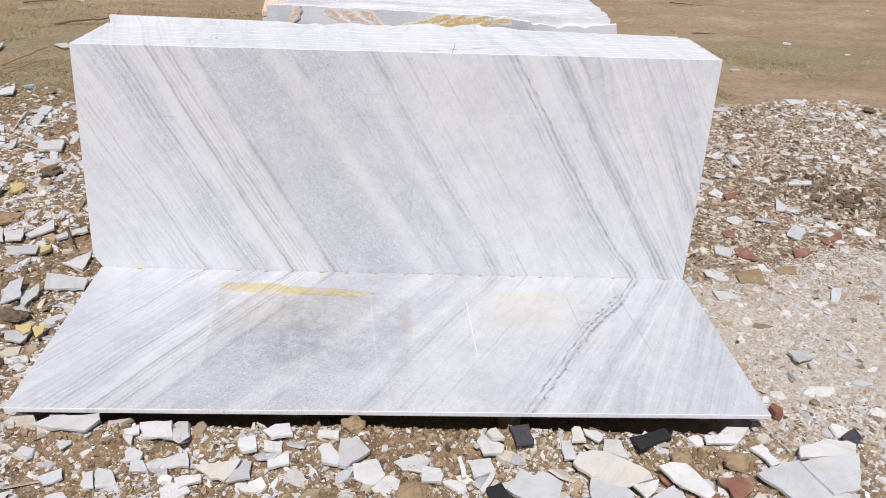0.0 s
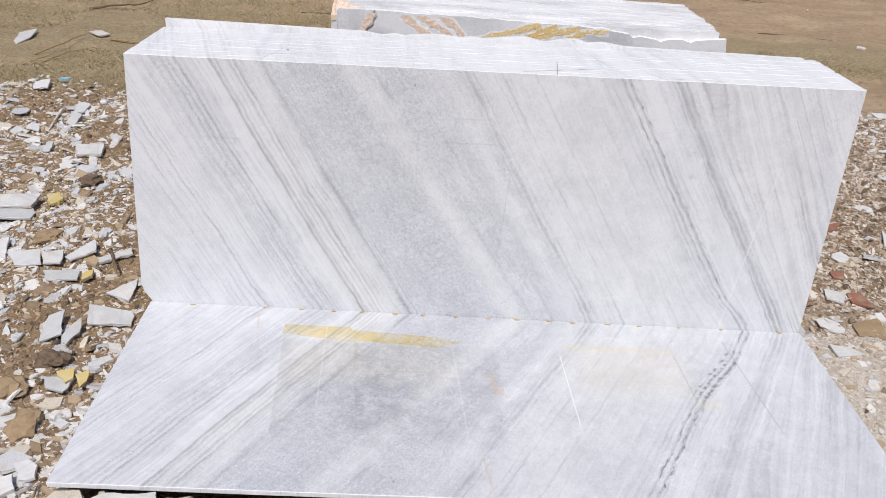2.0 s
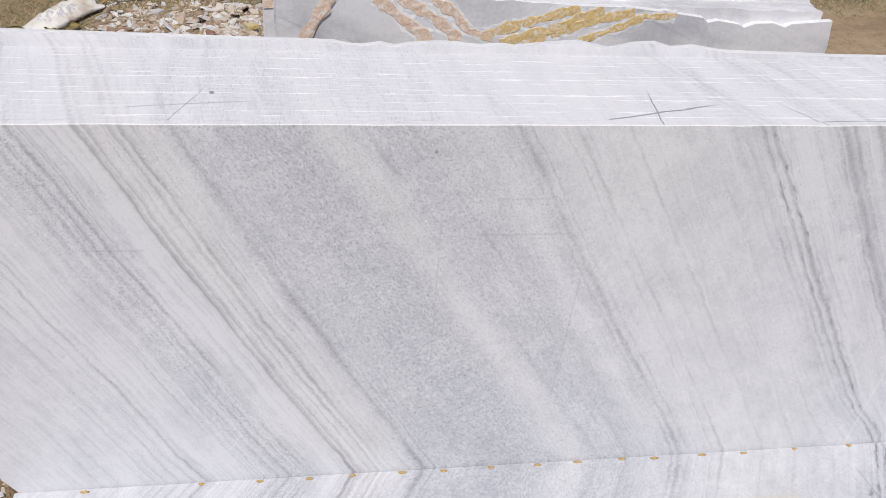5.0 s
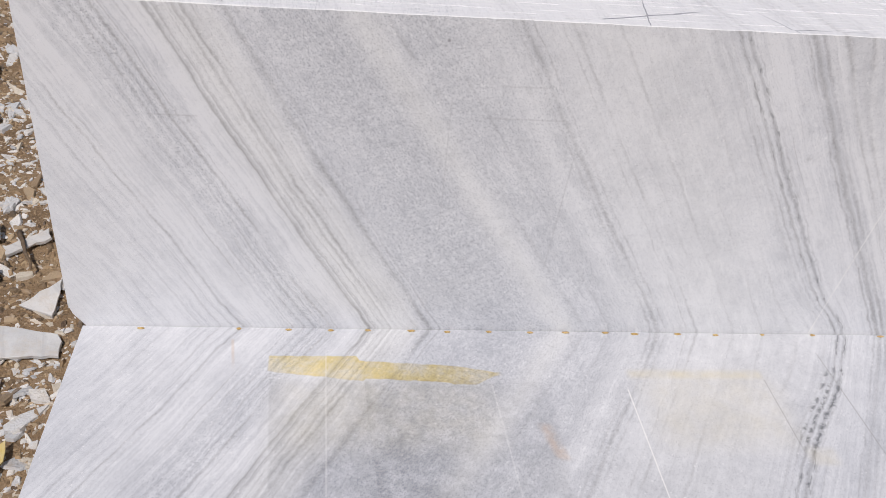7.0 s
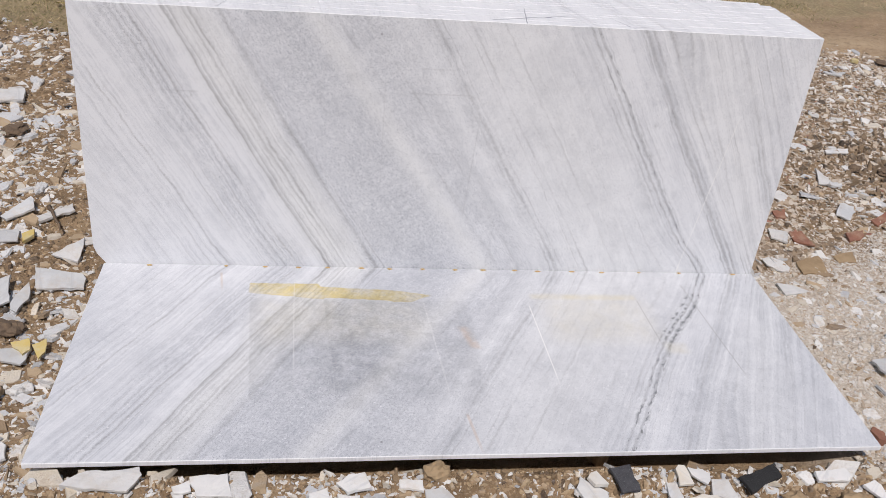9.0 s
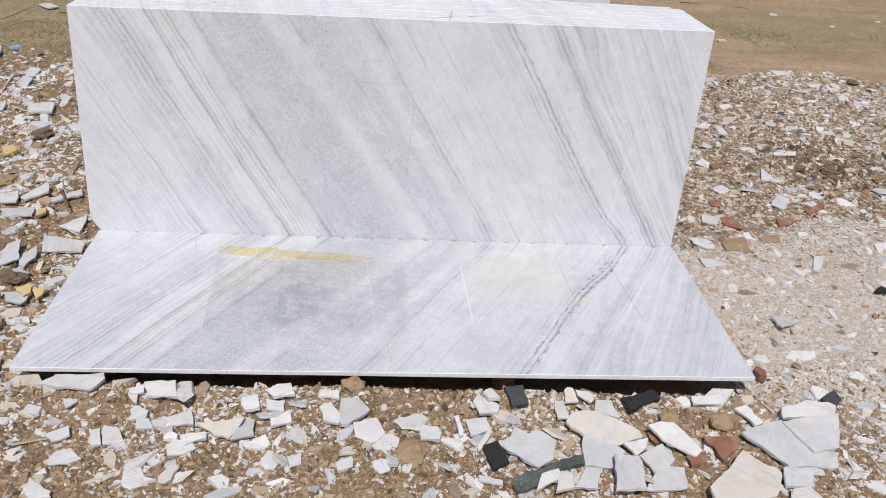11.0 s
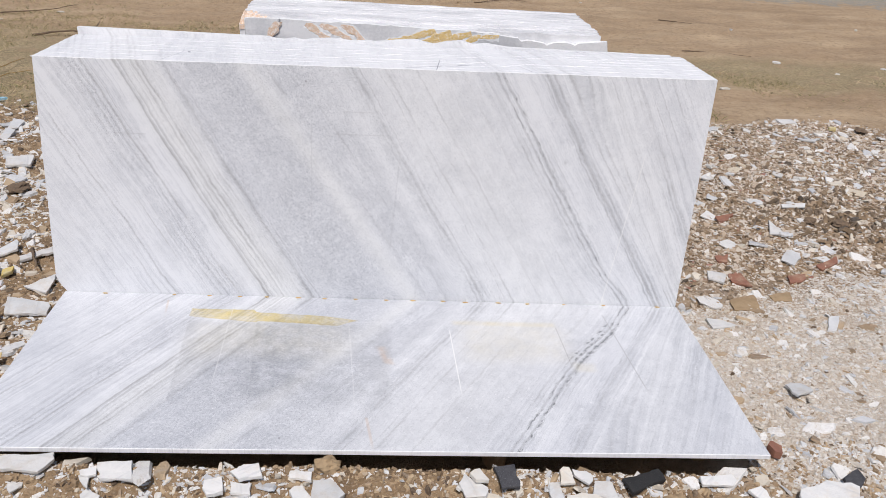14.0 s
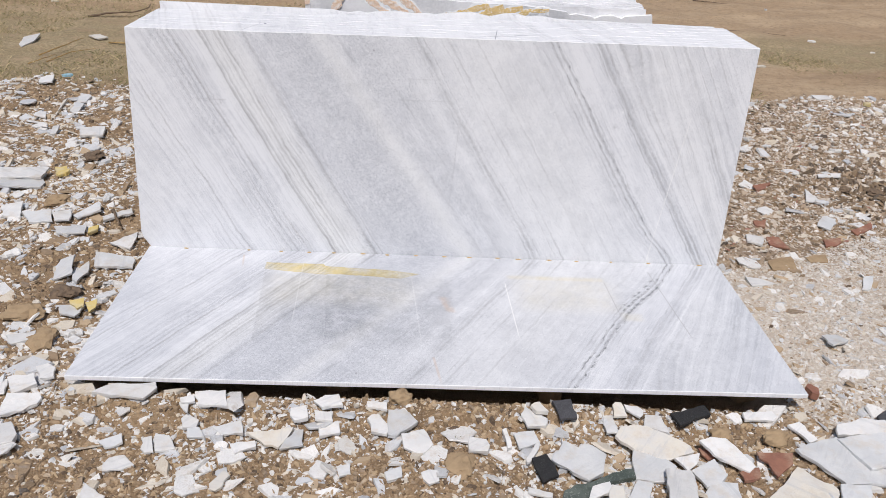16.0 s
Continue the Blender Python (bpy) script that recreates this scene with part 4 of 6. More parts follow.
def scatter(n, rng, reach, zone=(-3.6, 4.3, -0.2, 6.0)):
    px, py = rng.uniform(zone[0], zone[1], n), rng.uniform(zone[2], zone[3], n)
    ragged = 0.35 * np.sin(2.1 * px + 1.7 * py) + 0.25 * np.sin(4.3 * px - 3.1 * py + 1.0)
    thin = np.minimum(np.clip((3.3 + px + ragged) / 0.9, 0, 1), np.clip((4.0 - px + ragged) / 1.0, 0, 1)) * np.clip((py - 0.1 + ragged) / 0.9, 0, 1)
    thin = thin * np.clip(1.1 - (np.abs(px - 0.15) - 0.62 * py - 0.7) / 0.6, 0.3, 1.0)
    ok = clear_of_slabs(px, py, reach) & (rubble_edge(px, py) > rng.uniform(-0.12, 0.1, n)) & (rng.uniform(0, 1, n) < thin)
    return px[ok], py[ok]


def joined_chips(name, material, label, n, size_lo, size_hi, thick, seed, keep, chunky=0.0, zone=(-3.6, 4.3, -0.2, 6.0), tilt=0.16):
    """Many small broken pieces in one mesh: each its own island with a top, a rim and sides."""
    rng = np.random.default_rng(seed)
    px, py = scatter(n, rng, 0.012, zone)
    ok = rng.uniform(0, 1, len(px)) < keep(px, py)
    px, py = px[ok], py[ok]
    size = size_lo * (size_hi / size_lo) ** (rng.uniform(0, 1, len(px)) ** 1.8)
    base = ground_height(px, py)
    verts, faces = [], []
    for k in range(len(px)):
        sides = int(rng.integers(4, 8))
        st = rng.uniform(1.0, 1.75)
        turn = rng.uniform(0, 6.28)
        ang = np.arange(sides) / sides * 6.283 + rng.uniform(-0.35, 0.35, sides)
        rad = size[k] * rng.uniform(0.55, 1.2, sides)
        ox, oy = np.cos(ang) * rad * st, np.sin(ang) * rad / st
        h = size[k] * rng.uniform(*thick)
        tilt_x, tilt_y = rng.normal(0, tilt, 2)
        x = ox * math.cos(turn) - oy * math.sin(turn)
        y = ox * math.sin(turn) + oy * math.cos(turn)
        i0 = len(verts)
        lean = tilt_x * x + tilt_y * y
        sink = base[k] - 0.25 * h
        shrink = rng.uniform(0.8, 0.97) if not chunky else rng.uniform(0.55, 0.85)
        for a in range(sides):
            verts.append((px[k] + x[a], py[k] + y[a], sink + lean[a]))
        for a in range(sides):
            q = shrink * (1 + chunky * rng.uniform(-0.25, 0.25))
            verts.append((px[k] + x[a] * q, py[k] + y[a] * q, sink + lean[a] * shrink + h * (0.75 if chunky else 1.0) * (1 + (0.12 + 0.3 * chunky) * rng.uniform(-1, 1))))
        for a in range(sides):
            b = (a + 1) % sides
            faces.append((i0 + a, i0 + b, i0 + sides + b, i0 + sides + a))
        if chunky:
            verts.append((px[k] + rng.uniform(-0.3, 0.3) * size[k], py[k] + rng.uniform(-0.3, 0.3) * size[k], sink + h * rng.uniform(0.85, 1.25)))
            faces.extend((i0 + sides + a, i0 + sides + (a + 1) % sides, i0 + 2 * sides) for a in range(sides))
        else:
            faces.append(tuple(range(i0 + sides, i0 + 2 * sides)))
    me = bpy.data.meshes.new(name)
    me.from_pydata(verts, [], faces)
    me.materials.append(material)
    tagged(new(name, me), label, "rubble", kind="stuff")


def powder_zone(px, py):
    return (px > 1.1) & (px < 2.9 + 0.3 * np.sin(py * 7)) & (py > 1.75) & (py < 2.85 + 0.15 * np.sin(px * 4))


def bare(px, py):
    """Patches of bare earth among the waste, 0 to 1."""
    trodden = np.exp(-((px + 0.08) / 0.2) ** 2 - ((py - 1.40) / 0.13) ** 2) + 0.8 * np.exp(-((px + 0.5) / 0.1) ** 2 - ((py - 1.5) / 0.1) ** 2)
    return np.clip(0.5 + 0.6 * np.sin(3.1 * px + 1.0) * np.sin(2.7 * py + 2.0) + 0.4 * np.sin(7.0 * px - 3.0 * py) + trodden, 0, 1)


def mixed(front, side, rear_right):
    """Share of pieces kept: before the slab, beside it, and on the bank behind."""
    def keep(x, y):
        share = np.where(y < 1.9, front, np.where((x > 1.0) & (y > 2.8), rear_right, side))
        return np.where(powder_zone(x, y), 0.10, share * np.where(bare(x, y) > 0.75, 0.4, 1.0))
    return keep


joined_chips("marble_chippings", GRIT, "small broken white and grey marble chippings on earth", 44000, 0.008, 0.032, (0.2, 0.5), 21, mixed(0.6, 0.68, 0.28), zone=(-3.4, 4.0, 0.85, 6.0), tilt=0.27)
joined_chips("broken_marble_waste", GRIT, "spread of hand-sized broken marble offcuts", 3800, 0.03, 0.058, (0.12, 0.26), 24, mixed(0.45, 0.6, 0.2), tilt=0.24)
joined_chips("fine_gravel", FINE, "fine pale stone gravel and dust", 60000, 0.004, 0.012, (0.4, 0.8), 22, lambda x, y: np.where(powder_zone(x, y), 0.3, 0.5), 0.5, (-3.4, 4.0, 0.85, 6.0))
joined_chips("pale_gravel", POWDER, "dense pale gravel beside the lying slab", 52000, 0.0032, 0.010, (0.4, 0.8), 25, lambda x, y: np.where(powder_zone(x, y), 1.0, 0.0), 0.5, (1.0, 2.9, 1.7, 3.1))
joined_chips("powder_chips", GRIT, "white marble flakes on the pale gravel", 1600, 0.006, 0.024, (0.2, 0.45), 35, lambda x, y: np.where(powder_zone(x, y), 4.0, 0.0), 0.0, (1.0, 2.9, 1.7, 3.1), 0.2)
joined_chips("stone_crumbs", GRIT, "small crumbs of broken marble before the slab", 26000, 0.003, 0.013, (0.3, 0.7), 26, lambda x, y: np.clip(1.15 - bare(x, y) * 0.95, 0.2, 1), 0.3, (-1.9, 1.9, 1.2, 1.92))
joined_chips("stone_crumbs", GRIT, "small crumbs of broken marble beside the slab", 13000, 0.004, 0.015, (0.3, 0.7), 27, lambda x, y: np.clip(1.15 - bare(x, y) * 1.1, 0.08, 1), 0.3, (-2.6, -1.0, 1.9, 4.8))
joined_chips("soil_crumbs", CLOD, "crumbled brown soil before the slab", 27000, 0.003, 0.011, (0.6, 1.1), 28, lambda x, y: 0.4 + 0.6 * bare(x, y), 0.8, (-1.9, 1.9, 1.2, 1.92))
joined_chips("stone_crumbs", BANK_MIX, "mixed brown and pale flakes on the bank", 52000, 0.004, 0.018, (0.2, 0.45), 29, lambda x, y: np.where(powder_zone(x, y), 0.0, 0.9), 0.0, (1.05, 3.6, 2.7, 5.2), 0.34)
joined_chips("dark_flakes", DARK_CLOD, "dark brown stone flakes on the bank", 2600, 0.008, 0.028, (0.2, 0.5), 30, lambda x, y: np.where(powder_zone(x, y), 0.0, 0.05 + 0.6 * bare(x, y)), 0.15, (1.1, 3.4, 2.8, 5.1), 0.4)
# dark colour of these clods imitates shaded gaps in the waste
joined_chips("dark_clods", DARK_CLOD, "brown clods beside the slab, toned dark for shaded gaps", 2600, 0.007, 0.022, (0.4, 0.9), 31, lambda x, y: 0.2 + 0.8 * bare(x, y), 0.6, (-2.7, -1.0, 1.2, 4.8), 0.3)
joined_chips("rear_heap", GRIT, "low heap of marble waste behind the stacks", 1500, 0.012, 0.05, (0.25, 0.5), 33, lambda x, y: np.exp(-((x + 0.85) / 0.4) ** 2 - ((y - 5.2) / 0.3) ** 2), 0.1, (-1.42, 0.2, 4.7, 6.0), 0.35)
joined_chips("rear_heap_earth", BANK_MIX, "brown waste in the heap behind the stacks", 4200, 0.010, 0.04, (0.3, 0.7), 34, lambda x, y: np.exp(-((x + 0.95) / 0.5) ** 2 - ((y - 5.2) / 0.33) ** 2), 0.3, (-1.6, 0.2, 4.7, 6.0), 0.35)
joined_chips("earth_clods", CLOD, "brown crumbled earth clods between the chippings", 50000, 0.004, 0.015, (0.6, 1.0), 23,
             lambda x, y: np.where(powder_zone(x, y), 0.06, np.where((x > 1.0) & (y > 2.8), 0.2, 0.45 + 0.5 * bare(x, y))), 0.8, (-3.4, 4.0, 0.85, 6.0))
joined_chips("soil_crumbs", CLOD, "crumbled brown soil beside the slab", 26000, 0.003, 0.010, (0.6, 1.1), 42, lambda x, y: 0.4 + 0.6 * bare(x, y), 0.8, (-2.4, -1.05, 1.6, 4.8), 0.3)
joined_chips("crumbled_soil", CLOD, "lumpy red-brown soil between the chips before the slab", 6000, 0.004, 0.015, (0.7, 1.1), 41, lambda x, y: np.clip(bare(x, y) * 1.3 - 0.15, 0.04, 1), 0.8, (-2.2, 2.2, 1.0, 1.8), 0.3)
joined_chips("dark_flakes", DARK_CLOD, "heap of dark brown bark-like flakes on the bank", 5200, 0.008, 0.030, (0.5, 1.1), 43, lambda x, y: np.exp(-((x - 2.2) / 0.32) ** 2 - ((y - 3.55) / 0.30) ** 2), 0.3, (1.35, 3.15, 3.12, 4.52), 0.5)

# larger loose chips, one object each
chip_meshes = []
for k in range(30):
    chunky = k % 4 == 3
    size = 0.036 if chunky else (0.045, 0.055, 0.07)[k % 3]
    chip_meshes.append(mesh_from("marble_chip", shard(100 + k, size, size * 0.5 if chunky else 0.0105, 5 + k % 4, 1.0 + 0.12 * (k % 4), chunky), CHIP))
rng = np.random.default_rng(8)
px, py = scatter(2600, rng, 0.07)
taken = []
for x, y in zip(px, py):
    if len(taken) >= 300:
        break
    if y > 4.9 or y < 0.9 or powder_zone(x, y) and rng.uniform() < 0.93 or x > 3.2:
        continue
    if 0.15 < x < 1.4 and 1.35 < y < 1.72 or any((x - a) ** 2 + (y - b) ** 2 < 0.012 for a, b in taken):
        continue
    taken.append((x, y))
    ob = new("marble_chip", chip_meshes[int(rng.integers(0, 30))])
    tilt = rng.normal(0, 7, 2)
    ob.matrix_basis = pose(x, y, float(ground_height(x, y)) + 0.003, tilt[0], tilt[1], rng.uniform(0, 360)) @ Matrix.Scale(rng.uniform(0.5, 0.95), 4)
    tagged(ob, "broken white marble chip lying on brown earth", "stone chip", "broken marble chips")


def piece(name, x, y, size, thick, turn, material, label, seed, sides=6, stretch=1.2, tilt=(0, 0), z=0.0, chunky=False, category="stone piece"):
    return thing(name, clod(seed, size, thick) if chunky else shard(seed, size, thick, sides, stretch), material, pose(x, y, float(ground_height(x, y)) + z, tilt[0], tilt[1], turn), label, category)


def quad_piece(name, corners, thick, material, label, z=0.0, tilt=(0, 0)):
    """A broken tile given by its corners on the ground."""
    cx = sum(c[0] for c in corners) / len(corners)
    cy = sum(c[1] for c in corners) / len(corners)
    r = random.Random(int(1000 * abs(cx) + 100 * cy))
    rim = []
    for (ax, ay), (bx, by) in zip(corners, corners[1:] + corners[:1]):
        n = max(2, int(math.hypot(bx - ax, by - ay) / 0.018))
        length = math.hypot(bx - ax, by - ay)
        nx, ny = -(by - ay) / max(length, 0.001), (bx - ax) / max(length, 0.001)
        wave, notch = r.uniform(-0.05, 0.05) * length, r.choice((0, 0, r.randint(1, n)))
        for k in range(n):
            f = k / n
            off = min(0.003, max(-0.003, wave)) * math.sin(math.pi * f) + (r.uniform(-0.0022, 0.0022) if k else 0.0) + (0.006 if k == notch and k else 0.0)
            rim.append((ax + (bx - ax) * f + nx * off - cx, ay + (by - ay) * f + ny * off - cy))
    thick *= 0.78
    area = sum(p[0] * q[1] - q[0] * p[1] for p, q in zip(rim, rim[1:] + rim[:1]))
    if area < 0:
        rim.reverse()
    bm = bmesh.new()
    rings = [[], [], [], []]
    for px, py in rim:
        reach = max(0.01, math.hypot(px, py))
        for ring, inset, z0 in zip(rings, (r.uniform(0.0, 0.006), r.uniform(-0.001, 0.0015), r.uniform(-0.0005, 0.0005), r.uniform(0.0006, 0.0018)),
                                   (-thick, -thick * r.uniform(0.5, 0.8), -thick * r.uniform(0.06, 0.14), r.uniform(-0.0004, 0.0003))):
            k = 1 - inset / reach
            ring.append(bm.verts.new((px * k, py * k, z0)))
    n = len(rim)
    for lower, upper in zip(rings, rings[1:]):
        for k in range(n):
            bm.faces.new((lower[k], lower[(k + 1) % n], upper[(k + 1) % n], upper[k]))
    bm.faces.new(rings[3])
    bm.faces.new(rings[0][::-1])
    return thing(name, bm, material, pose(cx, cy, float(ground_height(cx, cy)) + thick + z - 0.001, *tilt), label, "stone piece")


# ---------------------------------------------------------------- pieces that stand out in the waste
# bedding stones that carry the lying slab
for k, (bx, by) in enumerate(((-0.9, 1.95), (-0.3, 1.98), (0.35, 1.94), (0.95, 1.97), (-0.8, 2.45), (0.0, 2.48), (0.85, 2.45))):
    gz = float(ground_height(bx, by)) - 0.01
    thing("bedding_stone", shard(500 + k, 0.07, lying_under - gz - 0.0045 * (2.585 - by) , 6, 1.2), TAN_STONE, pose(bx, by, gz, 0, 0, 40 * k), "flat brown stone carrying the lying slab", "stone", "bedding stones")

# dark granite
piece("granite_offcut", 1.83, 2.38, 0.028, 0.02, 20, BLACK_GRANITE, "small black granite chip on pale gravel", 31)

# large marble offcuts in front
quad_piece("marble_offcut", [(-1.80, 3.88), (-1.68, 3.90), (-1.66, 3.80), (-1.77, 3.79)], 0.022, WHITE_PIECE, "large bright white marble lump", 0.01, (6, 0))
quad_piece("marble_offcut", [(2.54, 5.09), (2.65, 5.09), (2.66, 5.03), (2.55, 5.02)], 0.018, WHITE_PIECE, "white marble block at the rubble's edge", 0.001, (6, 0))
quad_piece("marble_offcut", [(-2.851, 5.592), (-2.881, 5.745), (-2.814, 5.862), (-2.786, 5.679), (-2.806, 5.533)], 0.014, WHITE_PIECE, "pale marble offcut lying in dry grass", 0.014, (3, 4))
quad_piece("marble_offcut", [(-2.480, 5.889), (-2.414, 5.936), (-2.327, 5.853), (-2.382, 5.797)], 0.014, CREAM_PIECE, "pale flat stone lying in dry grass", 0.012)
# broken offcuts beside the standing slab
quad_piece("marble_offcut", [(-2.325, 4.649), (-2.347, 4.734), (-2.287, 4.789), (-2.254, 4.67)], 0.014, WHITE_PIECE, "broad white marble piece at the grass edge", 0.014, (4, 0))
quad_piece("marble_offcut", [(-2.011, 4.366), (-2.029, 4.518), (-1.962, 4.488), (-1.959, 4.4)], 0.014, GREY_PIECE, "pale grey marble shard on earth", 0.014, (6, -3))
quad_piece("marble_offcut", [(-1.988, 4.226), (-1.998, 4.341), (-1.947, 4.335), (-1.933, 4.194)], 0.014, GREY_PIECE, "pale grey marble shard on earth", 0.014, (5, 2))
quad_piece("marble_offcut", [(-2.039, 4.098), (-2.032, 4.128), (-2.076, 4.432), (-2.083, 4.395)], 0.014, CREAM_PIECE, "long narrow tan stone shard", 0.014, (2, 6))
quad_piece("marble_offcut", [(-2.136, 4.119), (-2.138, 4.16), (-2.087, 4.17), (-2.061, 4.09)], 0.014, WHITE_PIECE, "small flat white marble offcut", 0.014, (3, 0))
quad_piece("marble_offcut", [(-1.938, 3.836), (-1.959, 3.933), (-1.928, 3.941), (-1.908, 3.839)], 0.014, WHITE_PIECE, "oval white marble chip", 0.014, (4, -3))
piece("brown_stone", -1.608, 3.075, 0.05, 0.035, 35, TAN_STONE, "long brown block of earth and stone", 75, 7, 1.5, (0, 0), 0.004, True)
piece("blue_scrap", -2.245, 4.87, 0.022, 0.016, 25, BLUE_SCRAP, "crumpled light blue plastic scrap at the grass edge", 76, 6, 1.4, (5, 0), 0.014, category="plastic scrap")

# offcuts and fragments laid along the slabs
quad_piece("marble_offcut", [(-0.983, 1.742), (-0.931, 1.779), (-0.815, 1.784), (-0.806, 1.763), (-0.832, 1.718)], 0.018, WHITE_PIECE, "long white marble offcut below the slab edge", 0.010, (4, -2))
quad_piece("marble_offcut", [(-0.701, 1.762), (-0.614, 1.766), (-0.597, 1.700), (-0.680, 1.709)], 0.016, WHITE_PIECE, "square white marble offcut below the slab edge", 0.012, (5, -3))
quad_piece("marble_offcut", [(-0.738, 1.737), (-0.700, 1.754), (-0.692, 1.724), (-0.731, 1.720)], 0.014, WHITE_PIECE, "thin white marble sliver beside a square offcut", 0.008, (3, 0))
quad_piece("marble_offcut", [(-1.261, 1.835), (-1.190, 1.857), (-1.166, 1.812), (-1.218, 1.765)], 0.020, WHITE_PIECE, "thick white marble offcut on brown earth", 0.012, (3, 0))
quad_piece("marble_offcut", [(-1.216, 1.694), (-1.223, 1.752), (-1.137, 1.763), (-1.127, 1.718), (-1.203, 1.666)], 0.020, WHITE_PIECE, "pale marble tile piece on brown earth", 0.012, (4, 3))
quad_piece("marble_offcut", [(-1.198, 1.616), (-1.158, 1.632), (-1.123, 1.585), (-1.124, 1.557), (-1.168, 1.544)], 0.022, WHITE_PIECE, "rounded white marble lump on earth", 0.010, (3, 0))
quad_piece("marble_offcut", [(-0.536, 1.637), (-0.409, 1.661), (-0.440, 1.580)], 0.015, CREAM_PIECE, "triangular pale marble offcut, cracked at one side", 0.012, (2, 0))
quad_piece("marble_offcut", [(-0.405, 1.647), (-0.381, 1.652), (-0.375, 1.593), (-0.436, 1.575)], 0.015, GREY_PIECE, "broken grey marble triangle beside its other half", 0.012, (2, 0))
quad_piece("marble_offcut", [(-0.567, 1.582), (-0.504, 1.602), (-0.497, 1.580), (-0.549, 1.550)], 0.016, WHITE_PIECE, "narrow white marble strip with a sawn edge", 0.010, (2, 2))
quad_piece("marble_offcut", [(-0.424, 1.718), (-0.383, 1.732), (-0.371, 1.683), (-0.410, 1.670)], 0.020, WHITE_PIECE, "small chunky white marble block", 0.012, (3, 0))
quad_piece("marble_offcut", [(-0.362, 1.732), (-0.293, 1.761), (-0.278, 1.718), (-0.335, 1.706)], 0.018, WHITE_PIECE, "bright white broken marble lump", 0.014, (4, 0))
quad_piece("marble_offcut", [(-0.359, 1.717), (-0.305, 1.712), (-0.302, 1.673), (-0.353, 1.681)], 0.018, WHITE_PIECE, "white marble block with rounded corners", 0.010, (3, 0))
quad_piece("marble_offcut", [(-0.348, 1.673), (-0.286, 1.682), (-0.279, 1.640), (-0.335, 1.626)], 0.018, WHITE_PIECE, "pale marble block on brown earth", 0.008, (3, 0))
quad_piece("marble_offcut", [(-0.208, 1.692), (-0.177, 1.708), (-0.140, 1.658), (-0.150, 1.630), (-0.194, 1.640)], 0.020, WHITE_PIECE, "rough white marble lump against a grey one", 0.010, (4, 0))
quad_piece("marble_offcut", [(-0.150, 1.720), (-0.106, 1.727), (-0.065, 1.679), (-0.127, 1.618), (-0.148, 1.624)], 0.020, GREY_PIECE, "thick pale grey marble chunk", 0.014, (4, 2))
quad_piece("marble_offcut", [(-0.111, 1.630), (-0.049, 1.649), (-0.023, 1.592), (-0.050, 1.554), (-0.103, 1.578)], 0.018, WHITE_PIECE, "rough white marble offcut on earth", 0.010, (3, 0))
quad_piece("marble_offcut", [(-0.211, 1.743), (-0.154, 1.740), (-0.153, 1.710), (-0.209, 1.718)], 0.014, WHITE_PIECE, "flat white marble chip near the slab edge", 0.008, (3, 0))
quad_piece("marble_offcut", [(-0.806, 1.598), (-0.780, 1.608), (-0.761, 1.551), (-0.782, 1.544)], 0.014, WHITE_PIECE, "cracked white marble piece, one half", 0.008, (3, 0))
quad_piece("marble_offcut", [(-0.773, 1.605), (-0.735, 1.611), (-0.707, 1.563), (-0.757, 1.551)], 0.014, WHITE_PIECE, "cracked white marble piece, wider half", 0.008, (3, 0))
quad_piece("marble_offcut", [(-0.920, 1.591), (-0.866, 1.623), (-0.853, 1.589), (-0.893, 1.568)], 0.012, GREY_PIECE, "pale grey streaked marble fragment", 0.008, (3, 0))
quad_piece("marble_offcut", [(-0.722, 1.681), (-0.710, 1.706), (-0.672, 1.678), (-0.672, 1.647), (-0.710, 1.646)], 0.016, WHITE_PIECE, "small white marble chip with five sides", 0.010, (3, 0))
quad_piece("marble_offcut", [(-0.739, 1.728), (-0.711, 1.742), (-0.704, 1.685)], 0.012, WHITE_PIECE, "small pointed white marble chip", 0.008, (3, 0))
quad_piece("marble_offcut", [(-0.696, 1.646), (-0.666, 1.652), (-0.643, 1.614), (-0.690, 1.612)], 0.014, GREY_PIECE, "small blue-grey marble chip", 0.010, (3, 0))
quad_piece("marble_offcut", [(-0.630, 1.659), (-0.558, 1.685), (-0.543, 1.634), (-0.604, 1.632)], 0.014, GREY_PIECE, "grey-veined crumbling marble fragment", 0.008, (5, -3))
quad_piece("marble_offcut", [(-0.864, 1.517), (-0.828, 1.529), (-0.792, 1.494), (-0.818, 1.477), (-0.866, 1.471)], 0.012, WHITE_PIECE, "shattered white marble fragment on earth", 0.006, (3, 0))
quad_piece("marble_offcut", [(-0.591, 1.442), (-0.565, 1.489), (-0.545, 1.473), (-0.571, 1.419)], 0.012, CREAM_PIECE, "pale cream marble shard on earth", 0.006, (3, 0))
quad_piece("marble_offcut", [(-0.890, 1.393), (-0.889, 1.422), (-0.827, 1.382), (-0.822, 1.365), (-0.866, 1.356)], 0.014, WHITE_PIECE, "white marble shard on earth", 0.008, (3, 0))
quad_piece("marble_offcut", [(-0.278, 1.509), (-0.242, 1.521), (-0.239, 1.485), (-0.267, 1.474)], 0.012, GREY_PIECE, "small pale grey marble chip on soil", 0.006, (3, 0))
quad_piece("marble_offcut", [(-0.151, 1.472), (-0.109, 1.494), (-0.105, 1.459), (-0.143, 1.442)], 0.012, GREY_PIECE, "weathered pale marble chip on soil", 0.006, (3, 0))
quad_piece("marble_offcut", [(-0.057, 1.478), (-0.013, 1.486), (-0.010, 1.449), (-0.036, 1.437)], 0.012, WHITE_PIECE, "small white marble chip on soil", 0.006, (3, 0))
